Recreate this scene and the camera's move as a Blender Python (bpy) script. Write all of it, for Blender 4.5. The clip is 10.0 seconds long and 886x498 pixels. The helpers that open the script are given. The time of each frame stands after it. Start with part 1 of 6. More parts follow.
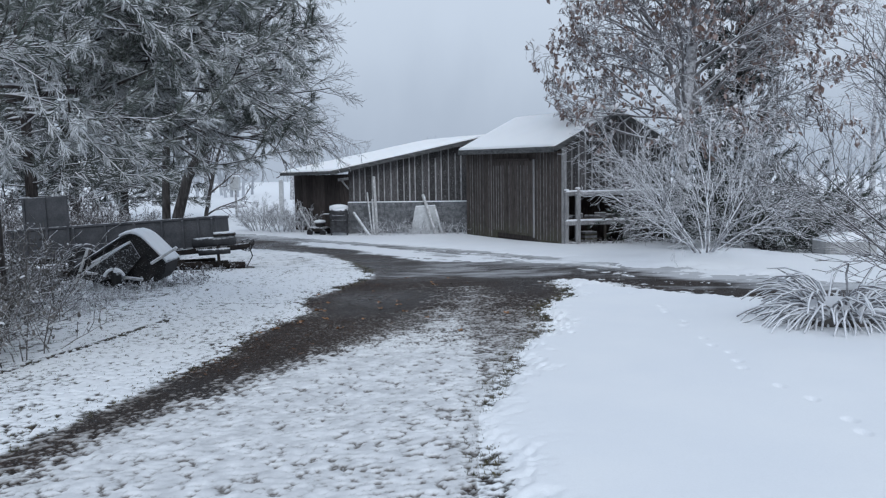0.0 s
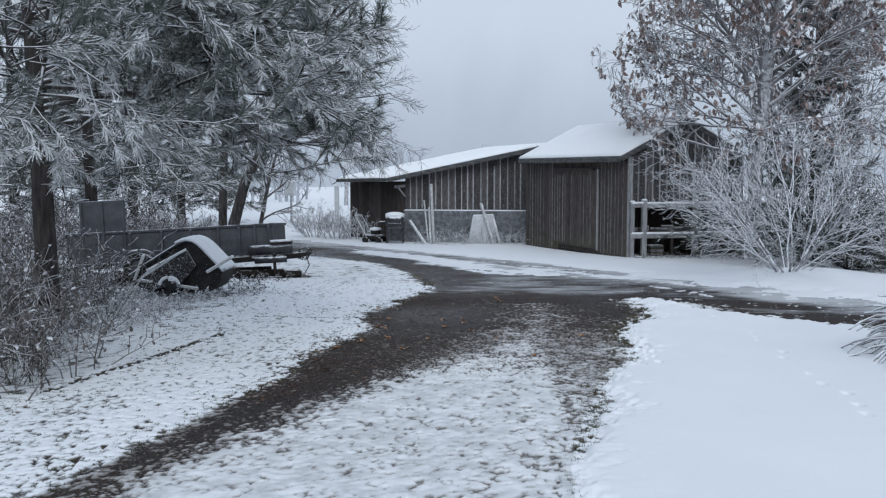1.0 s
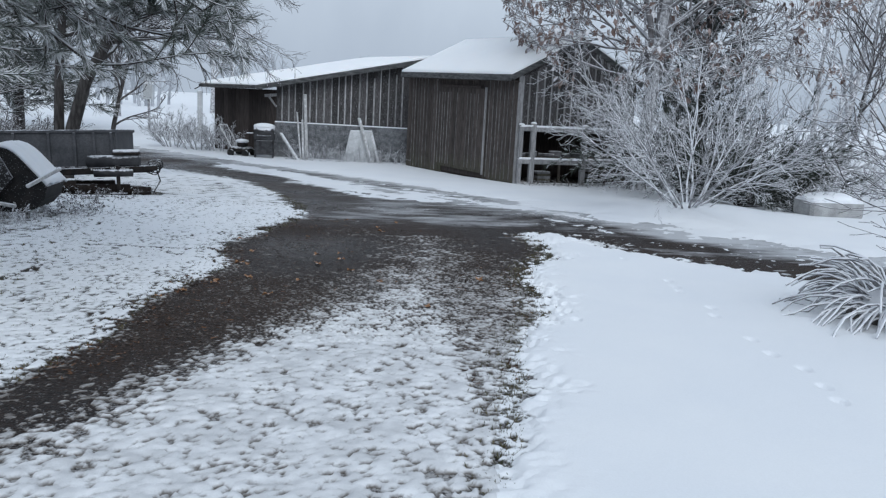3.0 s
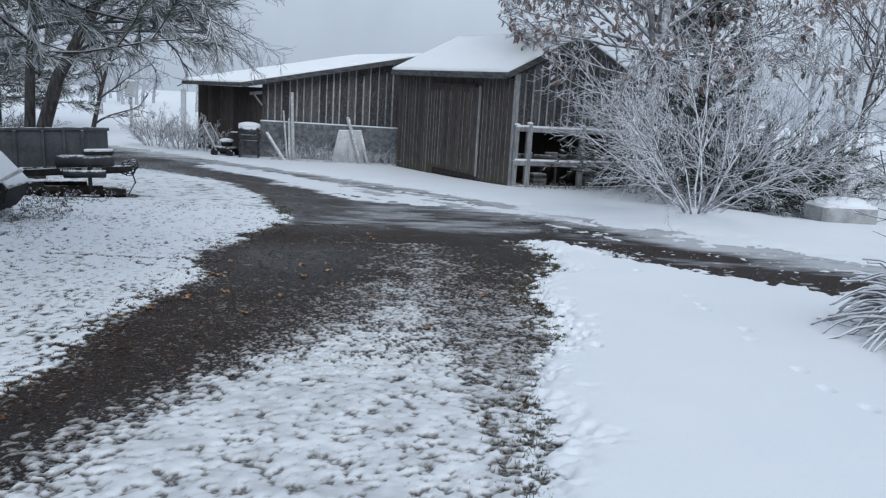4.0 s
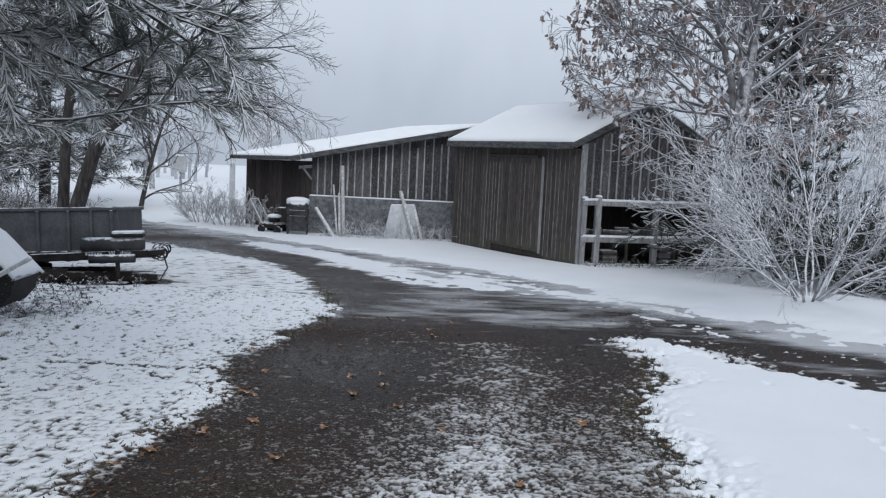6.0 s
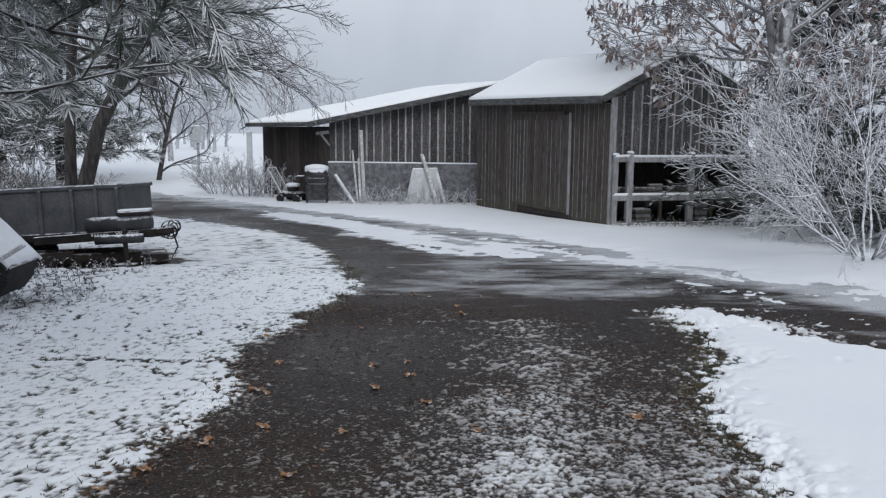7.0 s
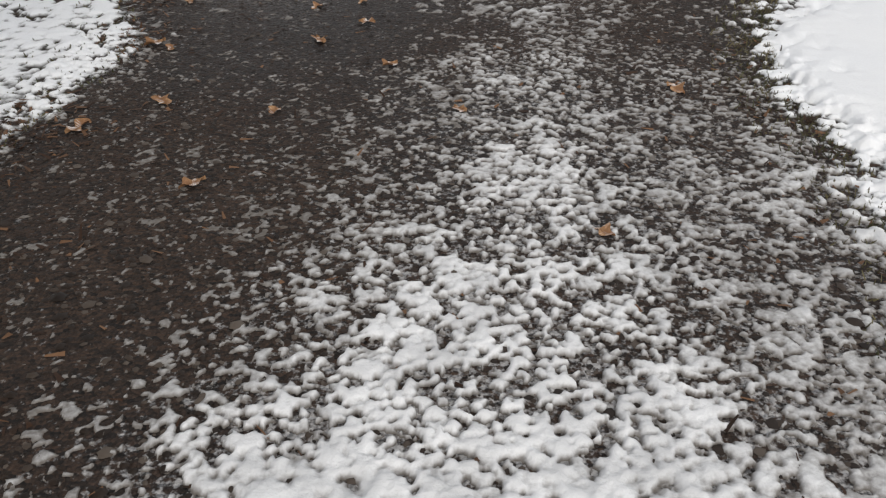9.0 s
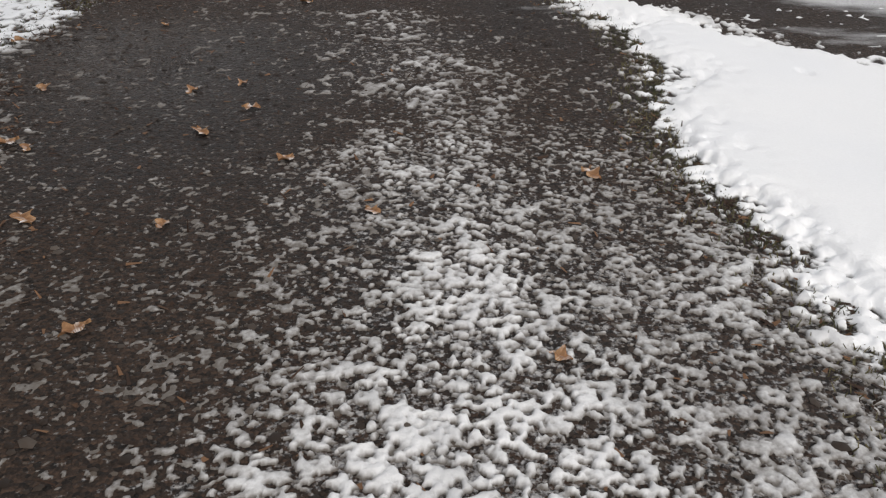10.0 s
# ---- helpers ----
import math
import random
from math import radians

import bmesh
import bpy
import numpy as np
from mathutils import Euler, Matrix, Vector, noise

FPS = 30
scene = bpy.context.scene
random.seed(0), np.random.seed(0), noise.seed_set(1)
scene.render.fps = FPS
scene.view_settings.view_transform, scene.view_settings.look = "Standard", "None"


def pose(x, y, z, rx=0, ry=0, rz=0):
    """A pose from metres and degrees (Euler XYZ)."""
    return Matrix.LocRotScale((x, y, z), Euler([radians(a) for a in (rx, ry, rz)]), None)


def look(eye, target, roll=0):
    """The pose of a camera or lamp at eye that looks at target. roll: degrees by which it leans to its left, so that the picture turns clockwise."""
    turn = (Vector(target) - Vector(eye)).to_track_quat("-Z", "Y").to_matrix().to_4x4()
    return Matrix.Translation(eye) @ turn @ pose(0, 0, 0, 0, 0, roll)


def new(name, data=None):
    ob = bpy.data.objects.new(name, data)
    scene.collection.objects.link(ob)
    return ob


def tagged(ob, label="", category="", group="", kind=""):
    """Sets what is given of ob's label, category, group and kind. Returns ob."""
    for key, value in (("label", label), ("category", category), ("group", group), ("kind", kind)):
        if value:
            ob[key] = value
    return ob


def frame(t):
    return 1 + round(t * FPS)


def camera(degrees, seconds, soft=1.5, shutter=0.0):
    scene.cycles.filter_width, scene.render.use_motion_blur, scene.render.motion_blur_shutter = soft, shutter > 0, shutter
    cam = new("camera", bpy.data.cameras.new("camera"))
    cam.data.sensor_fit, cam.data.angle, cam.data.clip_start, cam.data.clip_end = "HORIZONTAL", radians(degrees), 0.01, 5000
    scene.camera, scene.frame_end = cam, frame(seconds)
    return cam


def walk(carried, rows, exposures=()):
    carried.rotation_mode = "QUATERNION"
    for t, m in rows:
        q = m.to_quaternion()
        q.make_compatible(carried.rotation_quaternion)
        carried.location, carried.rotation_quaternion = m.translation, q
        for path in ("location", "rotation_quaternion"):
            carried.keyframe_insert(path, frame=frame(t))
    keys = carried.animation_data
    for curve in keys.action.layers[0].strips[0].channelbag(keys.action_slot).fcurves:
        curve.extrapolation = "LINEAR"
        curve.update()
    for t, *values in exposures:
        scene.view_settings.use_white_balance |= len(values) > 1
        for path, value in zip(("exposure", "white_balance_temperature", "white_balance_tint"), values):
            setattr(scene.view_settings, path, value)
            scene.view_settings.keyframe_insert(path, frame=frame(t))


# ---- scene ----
cam = camera(55.9, 10.0, 1.25)
SKY = (6.1, 6.5, 7.2)
# haze colours painted on the glowing backdrop, low and high
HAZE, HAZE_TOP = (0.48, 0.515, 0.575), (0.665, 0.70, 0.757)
EXPOSURES = [(0.0, -0.09, 5800, 7), (2.5, -0.03, 5880, 6), (4.0, -0.04, 5800, 6), (5.5, -0.03, 5980, 8), (7.0, -0.02, 6200, 9), (7.5, 0.0, 6380, 9), (8.0, 0.23, 6750, 11), (8.5, 0.24, 6850, 10), (9.0, 0.20, 6980, 10), (9.5, 0.25, 6850, 10), (10.0, 0.26, 7050, 11)]
PATH = [
    (0, (0.045, 0.908, 2.15), (0.04, 2.897, 1.945), -0.9),
    (0.5, (-0.055, 1.214, 2.14), (-0.197, 3.2, 1.951), -1.0),
    (1, (-0.183, 1.528, 2.186), (-0.308, 3.516, 1.998), -0.1),
    (1.5, (-0.102, 1.925, 2.129), (-0.124, 3.914, 1.923), -0.1),
    (2, (-0.132, 2.285, 2.113), (-0.114, 4.265, 1.837), 0.7),
    (2.5, (-0.245, 2.651, 2.129), (-0.127, 4.611, 1.75), 2.2),
    (4, (-0.344, 3.778, 2.071), (-0.13, 5.731, 1.697), 3.4),
    (4.5, (-0.304, 4.236, 2.02), (-0.115, 6.196, 1.667), 2.6),
    (5, (-0.366, 4.647, 2.018), (-0.272, 6.628, 1.76), 2.8),
    (5.5, (-0.445, 4.994, 2.05), (-0.356, 6.981, 1.839), 2.9),
    (7, (-0.44, 6.009, 2.072), (-0.406, 7.984, 1.763), 0.5),
    (7.5, (-0.423, 6.41, 1.991), (-0.578, 8.339, 1.485), -0.5),
    (8, (-0.445, 6.719, 1.932), (-0.47, 8.564, 1.162), 1.8),
    (8.5, (-0.487, 7.054, 1.903), (-0.314, 8.804, 0.95), 4.4),
    (9, (-0.462, 7.328, 1.791), (-0.331, 8.975, 0.664), 2.2),
    (9.5, (-0.494, 7.544, 1.792), (-0.229, 9.133, 0.606), 2.7),
    (10, (-0.64, 7.737, 1.838), (-0.174, 9.388, 0.809), 4.6),
]
walk(cam, [(t, look(eye, target, roll)) for t, eye, target, roll in PATH], EXPOSURES)

# ---- world and light: overcast snowfall, one very soft sun behind the cloud ----
world = bpy.data.worlds.new("world")
scene.world = world
world.use_nodes = True
wn, wl = world.node_tree.nodes, world.node_tree.links
wn.clear()
sky = wn.new("ShaderNodeTexSky")
sky.sky_type, sky.sun_disc = "NISHITA", False
sky.sun_elevation, sky.sun_rotation = radians(40), radians(192)
cloud = wn.new("ShaderNodeMix")
cloud.data_type = "RGBA"
cloud.inputs["Factor"].default_value = 0.93
wl.new(sky.outputs[0], cloud.inputs["A"])
cloud.inputs["B"].default_value = (*SKY, 1)
back = wn.new("ShaderNodeBackground")
back.inputs["Strength"].default_value = 0.1
wl.new(cloud.outputs["Result"], back.inputs["Color"])
wl.new(back.outputs[0], wn.new("ShaderNodeOutputWorld").inputs["Surface"])
sun = new("sun", bpy.data.lights.new("sun", "SUN"))
sun.data.energy, sun.data.angle, sun.data.color = 1.4, radians(40), (1.0, 0.97, 0.93)
sun.matrix_world = look((5, -16, 20), (0, 8, 0))


# ---- materials ----
def mat(name, base, second=None, scale=6.0, rough=0.8, fine=60.0, bump=0.3, dist=0.01, snow=0.0, snow_edge=0.35,
        stretch=(1, 1, 1), metal=0.0, vary=0.0, contrast=(0.35, 0.65), fine_amount=0.25, spec=0.3, drift=14.0):
    """Two-scale procedural surface; snow > 0 lays settled snow on faces that look upward."""
    m = bpy.data.materials.new(name)
    m.use_nodes = True
    nt = m.node_tree
    n, l = nt.nodes, nt.links
    p = n["Principled BSDF"]
    p.inputs["Roughness"].default_value = rough
    p.inputs["Metallic"].default_value = metal
    p.inputs["Specular IOR Level"].default_value = spec
    co = n.new("ShaderNodeTexCoord")
    mp = n.new("ShaderNodeMapping")
    mp.inputs["Scale"].default_value = stretch
    l.new(co.outputs["Object"], mp.inputs["Vector"])
    a, b = n.new("ShaderNodeTexNoise"), n.new("ShaderNodeTexNoise")
    for q, s in ((a, scale), (b, fine)):
        q.inputs["Scale"].default_value, q.inputs["Detail"].default_value = s, 5
        l.new(mp.outputs[0], q.inputs["Vector"])
    ramp = n.new("ShaderNodeValToRGB")
    ramp.color_ramp.elements[0].position, ramp.color_ramp.elements[1].position = contrast
    ramp.color_ramp.elements[0].color = (*base, 1)
    ramp.color_ramp.elements[1].color = (*(second or base), 1)
    l.new(a.outputs["Fac"], ramp.inputs["Fac"])
    mul = n.new("ShaderNodeHueSaturation")
    l.new(ramp.outputs["Color"], mul.inputs["Color"])
    mr = n.new("ShaderNodeMapRange")
    mr.inputs["To Min"].default_value, mr.inputs["To Max"].default_value = 1 - 2 * fine_amount, 1 + 2 * fine_amount
    l.new(b.outputs["Fac"], mr.inputs["Value"])
    value = mr.outputs[0]
    if vary:
        info = n.new("ShaderNodeObjectInfo")
        vr = n.new("ShaderNodeMapRange")
        vr.inputs["To Min"].default_value, vr.inputs["To Max"].default_value = 1 - vary, 1 + vary
        l.new(info.outputs["Random"], vr.inputs["Value"])
        mm = n.new("ShaderNodeMath")
        mm.operation = "MULTIPLY"
        l.new(value, mm.inputs[0]), l.new(vr.outputs[0], mm.inputs[1])
        value = mm.outputs[0]
    l.new(value, mul.inputs["Value"])
    colour = mul.outputs["Color"]
    if snow:
        geo, sep = n.new("ShaderNodeNewGeometry"), n.new("ShaderNodeSeparateXYZ")
        l.new(geo.outputs["Normal"], sep.inputs[0])
        c = n.new("ShaderNodeTexNoise")
        c.inputs["Scale"].default_value = drift
        l.new(co.outputs["Object"], c.inputs["Vector"])
        add = n.new("ShaderNodeMath")
        add.operation = "MULTIPLY_ADD"
        l.new(c.outputs["Fac"], add.inputs[0])
        add.inputs[1].default_value = 0.9
        l.new(sep.outputs["Z"], add.inputs[2])
        step = n.new("ShaderNodeMapRange")
        step.inputs["From Min"].default_value = 0.45 + snow_edge - 0.12
        step.inputs["From Max"].default_value = 0.45 + snow_edge + 0.12
        step.inputs["To Max"].default_value = snow
        l.new(add.outputs[0], step.inputs["Value"])
        mix = n.new("ShaderNodeMix")
        mix.data_type = "RGBA"
        l.new(step.outputs[0], mix.inputs["Factor"])
        l.new(colour, mix.inputs["A"])
        mix.inputs["B"].default_value = (0.82, 0.83, 0.86, 1)
        colour = mix.outputs["Result"]
    l.new(colour, p.inputs["Base Color"])
    bp = n.new("ShaderNodeBump")
    bp.inputs["Strength"].default_value, bp.inputs["Distance"].default_value = bump, dist
    l.new(b.outputs["Fac"], bp.inputs["Height"])
    l.new(bp.outputs[0], p.inputs["Normal"])
    return m


def snow_material(name, grain=90.0, bump=0.35, dist=0.008, base=(0.825, 0.84, 0.865), second=(0.855, 0.865, 0.88), scale=1.1):
    m = mat(name, base, second, scale, 0.75, grain, bump, dist, fine_amount=0.02, spec=0.2)
    p = m.node_tree.nodes["Principled BSDF"]
    p.inputs["Subsurface Weight"].default_value = 0.12
    p.inputs["Subsurface Radius"].default_value = (0.02, 0.025, 0.03)
    p.inputs["Subsurface Scale"].default_value = 0.4
    return m


def gravel_material():
    m = bpy.data.materials.new("wet_gravel")
    m.use_nodes = True
    n, l = m.node_tree.nodes, m.node_tree.links
    p = n["Principled BSDF"]
    p.inputs["Specular IOR Level"].default_value = 0.42
    co = n.new("ShaderNodeTexCoord")
    big, mid = n.new("ShaderNodeTexNoise"), n.new("ShaderNodeTexNoise")
    big.inputs["Scale"].default_value, big.inputs["Detail"].default_value = 0.7, 6
    mid.inputs["Scale"].default_value, mid.inputs["Detail"].default_value = 22, 6
    cell = n.new("ShaderNodeTexVoronoi")
    cell.inputs["Scale"].default_value = 85
    cell2 = n.new("ShaderNodeTexVoronoi")
    cell2.inputs["Scale"].default_value = 34
    for q in (big, mid, cell, cell2):
        l.new(co.outputs["Object"], q.inputs["Vector"])
    r = n.new("ShaderNodeValToRGB")
    r.color_ramp.elements[0].position, r.color_ramp.elements[1].position = 0.36, 0.66
    r.color_ramp.elements[0].color, r.color_ramp.elements[1].color = (0.0115, 0.0058, 0.0038, 1), (0.030, 0.0180, 0.0122, 1)
    l.new(big.outputs["Fac"], r.inputs["Fac"])
    hs = n.new("ShaderNodeHueSaturation")
    l.new(r.outputs["Color"], hs.inputs["Color"])
    sep = n.new("ShaderNodeSeparateColor")
    l.new(cell.outputs["Color"], sep.inputs[0])
    mr = n.new("ShaderNodeMapRange")
    mr.inputs["To Min"].default_value, mr.inputs["To Max"].default_value = 0.25, 2.1
    l.new(sep.outputs["Red"], mr.inputs["Value"])
    l.new(mr.outputs[0], hs.inputs["Value"])
    # a film of grey slush drawn out along the ruts of the cross road
    geo = n.new("ShaderNodeTexCoord")
    mp = n.new("ShaderNodeMapping")
    mp.inputs["Rotation"].default_value = (0, 0, 0.95)
    mp.inputs["Scale"].default_value = (0.7, 1.9, 1)
    l.new(geo.outputs["Object"], mp.inputs["Vector"])
    film = n.new("ShaderNodeTexNoise")
    film.inputs["Scale"].default_value, film.inputs["Detail"].default_value = 1.6, 10
    film.inputs["Roughness"].default_value = 0.62
    l.new(mp.outputs[0], film.inputs["Vector"])
    fr, at, fm = n.new("ShaderNodeMapRange"), n.new("ShaderNodeAttribute"), n.new("ShaderNodeMath")
    at.attribute_name = "slush"
    fm.operation = "MULTIPLY_ADD"
    l.new(at.outputs["Fac"], fm.inputs[0])
    fm.inputs[1].default_value = 0.60
    l.new(film.outputs["Fac"], fm.inputs[2])
    fr.inputs["From Min"].default_value, fr.inputs["From Max"].default_value, fr.inputs["To Max"].default_value = 0.74, 1.05, 0.9
    l.new(fm.outputs[0], fr.inputs["Value"])
    slush = n.new("ShaderNodeMix")
    slush.data_type = "RGBA"
    l.new(fr.outputs[0], slush.inputs["Factor"])
    l.new(hs.outputs["Color"], slush.inputs["A"])
    slush.inputs["B"].default_value = (0.66, 0.67, 0.69, 1)
    # a dusting of single flakes and crumbs
    crumb = n.new("ShaderNodeTexNoise")
    crumb.inputs["Scale"].default_value, crumb.inputs["Detail"].default_value = 42, 4
    crumb.inputs["Roughness"].default_value = 0.62
    l.new(co.outputs["Object"], crumb.inputs["Vector"])
    cm = n.new("ShaderNodeMapRange")
    cm.inputs["From Min"].default_value, cm.inputs["From Max"].default_value, cm.inputs["To Max"].default_value = 0.655, 0.79, 0.85
    ca, cs = n.new("ShaderNodeAttribute"), n.new("ShaderNodeMath")
    ca.attribute_name = "crumbs"
    cs.operation = "MULTIPLY_ADD"
    l.new(ca.outputs["Fac"], cs.inputs[0])
    cs.inputs[1].default_value = 0.29
    l.new(crumb.outputs["Fac"], cs.inputs[2])
    l.new(cs.outputs[0], cm.inputs["Value"])
    dust = n.new("ShaderNodeMix")
    dust.data_type = "RGBA"
    l.new(cm.outputs[0], dust.inputs["Factor"])
    l.new(slush.outputs["Result"], dust.inputs["A"])
    dust.inputs["B"].default_value = (0.46, 0.455, 0.455, 1)
    l.new(dust.outputs["Result"], p.inputs["Base Color"])
    rr = n.new("ShaderNodeMapRange")
    rr.inputs["From Min"].default_value, rr.inputs["From Max"].default_value = 0.38, 0.62
    rr.inputs["To Min"].default_value, rr.inputs["To Max"].default_value = 0.55, 0.85
    l.new(big.outputs["Fac"], rr.inputs["Value"])
    # standing water smooths the stones
    wa, wm = n.new("ShaderNodeAttribute"), n.new("ShaderNodeMath")
    wa.attribute_name = "water"
    wm.operation, wm.use_clamp = "MULTIPLY_ADD", True
    l.new(wa.outputs["Fac"], wm.inputs[0])
    wm.inputs[1].default_value = -0.42
    l.new(rr.outputs[0], wm.inputs[2])
    l.new(wm.outputs[0], p.inputs["Roughness"])
    b1, b2 = n.new("ShaderNodeBump"), n.new("ShaderNodeBump")
    b1.inputs["Strength"].default_value, b1.inputs["Distance"].default_value, b1.invert = 0.8, 0.012, True
    b2.inputs["Strength"].default_value, b2.inputs["Distance"].default_value, b2.invert = 0.7, 0.02, True
    l.new(cell.outputs["Distance"], b1.inputs["Height"])
    l.new(cell2.outputs["Distance"], b2.inputs["Height"])
    l.new(b2.outputs[0], b1.inputs["Normal"])
    l.new(b1.outputs[0], p.inputs["Normal"])
    return m


def thin_edge(m, full, bare=(0.085, 0.072, 0.062)):
    """Slush thinner than full centimetres lets the wet gravel under it show through; lawn hollows get painted shade
    too.
    """
    n, l = m.node_tree.nodes, m.node_tree.links
    p = n["Principled BSDF"]
    at, co, nz, add, mr, mix = (n.new("ShaderNode" + k) for k in ("Attribute", "TexCoord", "TexNoise", "Math", "MapRange", "Mix"))
    at.attribute_name = "thickness"
    nz.inputs["Scale"].default_value, nz.inputs["Detail"].default_value = 70, 4
    l.new(co.outputs["Object"], nz.inputs["Vector"])
    add.operation = "MULTIPLY_ADD"
    l.new(nz.outputs["Fac"], add.inputs[0])
    add.inputs[1].default_value = full * 0.7
    l.new(at.outputs["Fac"], add.inputs[2])
    mr.interpolation_type = "SMOOTHSTEP"
    mr.inputs["From Min"].default_value, mr.inputs["From Max"].default_value = full * 0.30, full * 1.35
    l.new(add.outputs[0], mr.inputs["Value"])
    mix.data_type = "RGBA"
    l.new(mr.outputs[0], mix.inputs["Factor"])
    mix.inputs["A"].default_value = (*bare, 1)
    l.new(p.inputs["Base Color"].links[0].from_socket, mix.inputs["B"])
    l.new(mix.outputs["Result"], p.inputs["Base Color"])
    p.inputs["Subsurface Weight"].default_value = 0.0
    return m


GRAVEL = gravel_material()
SNOW = snow_material("snow")
SLUSH = thin_edge(snow_material("trodden_snow", 140.0, 0.5, 0.006, (0.60, 0.605, 0.615), (0.82, 0.825, 0.835), 7.0), 1.8, (0.14, 0.125, 0.112))
# hollows between lumps greyed in the colour for shade as well as thin snow
LAWN_SNOW = thin_edge(snow_material("lawn_snow"), 1.4, (0.095, 0.092, 0.085))
ROOF_SNOW = snow_material("roof_snow", 30.0, 0.15, 0.01, (0.93, 0.935, 0.94), (0.95, 0.953, 0.955))
BARN = mat("frost_speckled_barn_boards", (0.042, 0.039, 0.039), (0.095, 0.090, 0.091), 5, 0.85, 40, 0.5, 0.004, 0.45, 0.20, (9, 9, 1), 0, 0.35, drift=38.0)
BATTEN = mat("grey_battens", (0.17, 0.167, 0.165), (0.32, 0.315, 0.315), 5, 0.85, 40, 0.4, 0.003, 0.0, 0.3, (8, 8, 1), 0, 0.25)
SHED = mat("brown_shed_boards", (0.040, 0.033, 0.030), (0.094, 0.079, 0.071), 4, 0.82, 36, 0.5, 0.004, 0.0, 0.3, (9, 9, 1), 0, 0.22)
DARKWALL = mat("dark_creosote_boards", (0.033, 0.027, 0.025), (0.064, 0.052, 0.047), 4, 0.85, 36, 0.4, 0.004, 0, 0.3, (8, 8, 1), 0, 0.3)
EAVE = mat("weathered_eave_board", (0.045, 0.047, 0.048), (0.115, 0.115, 0.115), 5, 0.8, 40, 0.4, 0.003, 0.9, 0.9, (1, 1, 4), 0, 0.15)
TRIM = mat("pale_grey_wood", (0.17, 0.168, 0.172), (0.30, 0.298, 0.302), 5, 0.85, 40, 0.4, 0.003, 0.9, 0.62, (6, 6, 1), 0, 0.15)
BLOCK = mat("rough_cement_wall", (0.10, 0.103, 0.11), (0.24, 0.245, 0.255), 9, 0.9, 26, 1.0, 0.05, 0.85, 0.34, (1, 1, 1), 0, 0, (0.3, 0.7), 0.3)
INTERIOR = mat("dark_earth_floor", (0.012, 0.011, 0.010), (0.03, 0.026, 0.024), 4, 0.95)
STEEL = mat("painted_grey_steel", (0.060, 0.062, 0.068), (0.10, 0.10, 0.107), 3, 0.6, 40, 0.15, 0.002, 0.75, 0.72, (1, 1, 1), 0.2)
STEELDARK = mat("dark_rusty_steel", (0.010, 0.010, 0.011), (0.030, 0.024, 0.021), 6, 0.7, 60, 0.3, 0.002, 0.9, 0.72, (1, 1, 1), 0.3)
IRON = mat("black_grill_iron", (0.03, 0.03, 0.032), (0.075, 0.075, 0.08), 9, 0.6, 80, 0.2, 0.001, 0.95, 0.30, (1, 1, 1), 0.3)
TRAY = mat("snow_speckled_black_steel", (0.012, 0.012, 0.013), (0.030, 0.027, 0.026), 6, 0.6, 60, 0.3, 0.002, 0.7, 0.22, (1, 1, 1), 0.2, drift=45.0)
CRUST = mat("flake_crusted_black_steel", (0.016, 0.016, 0.017), (0.034, 0.031, 0.030), 6, 0.7, 60, 0.4, 0.004, 0.6, 0.36, (1, 1, 1), 0.1, drift=42.0)
RUBBER = mat("black_rubber", (0.014, 0.014, 0.015), (0.028, 0.027, 0.027), 9, 0.85, 60, 0.4, 0.003, 0.9, 0.7)
TANK = mat("grey_steel_tank", (0.022, 0.022, 0.025), (0.05, 0.05, 0.053), 6, 0.6, 60, 0.2, 0.002, 0.95, 0.70)
LOGS = mat("wet_dark_logs", (0.014, 0.010, 0.008), (0.036, 0.027, 0.022), 5, 0.85, 40, 0.6, 0.006, 0.6, 1.0, (6, 6, 1))


def mossy(m, top):
    """Green-grey moss creeping up the boards from the damp ground, in uneven patches."""
    n, l = m.node_tree.nodes, m.node_tree.links
    p = n["Principled BSDF"]
    geo, sep, nz, add, mr, mix = (n.new("ShaderNode" + k) for k in ("NewGeometry", "SeparateXYZ", "TexNoise", "Math", "MapRange", "Mix"))
    l.new(geo.outputs["Position"], sep.inputs[0])
    l.new(geo.outputs["Position"], nz.inputs["Vector"])
    nz.inputs["Scale"].default_value, nz.inputs["Detail"].default_value = 3.5, 6
    add.operation = "MULTIPLY_ADD"
    l.new(nz.outputs["Fac"], add.inputs[0])
    add.inputs[1].default_value = -1.6
    l.new(sep.outputs["Z"], add.inputs[2])
    mr.inputs["From Min"].default_value, mr.inputs["From Max"].default_value, mr.inputs["To Max"].default_value = top, top - 1.0, 0.75
    l.new(add.outputs[0], mr.inputs["Value"])
    mix.data_type = "RGBA"
    l.new(mr.outputs[0], mix.inputs["Factor"])
    l.new(p.inputs["Base Color"].links[0].from_socket, mix.inputs["A"])
    mix.inputs["B"].default_value = (0.085, 0.092, 0.052, 1)
    l.new(mix.outputs["Result"], p.inputs["Base Color"])


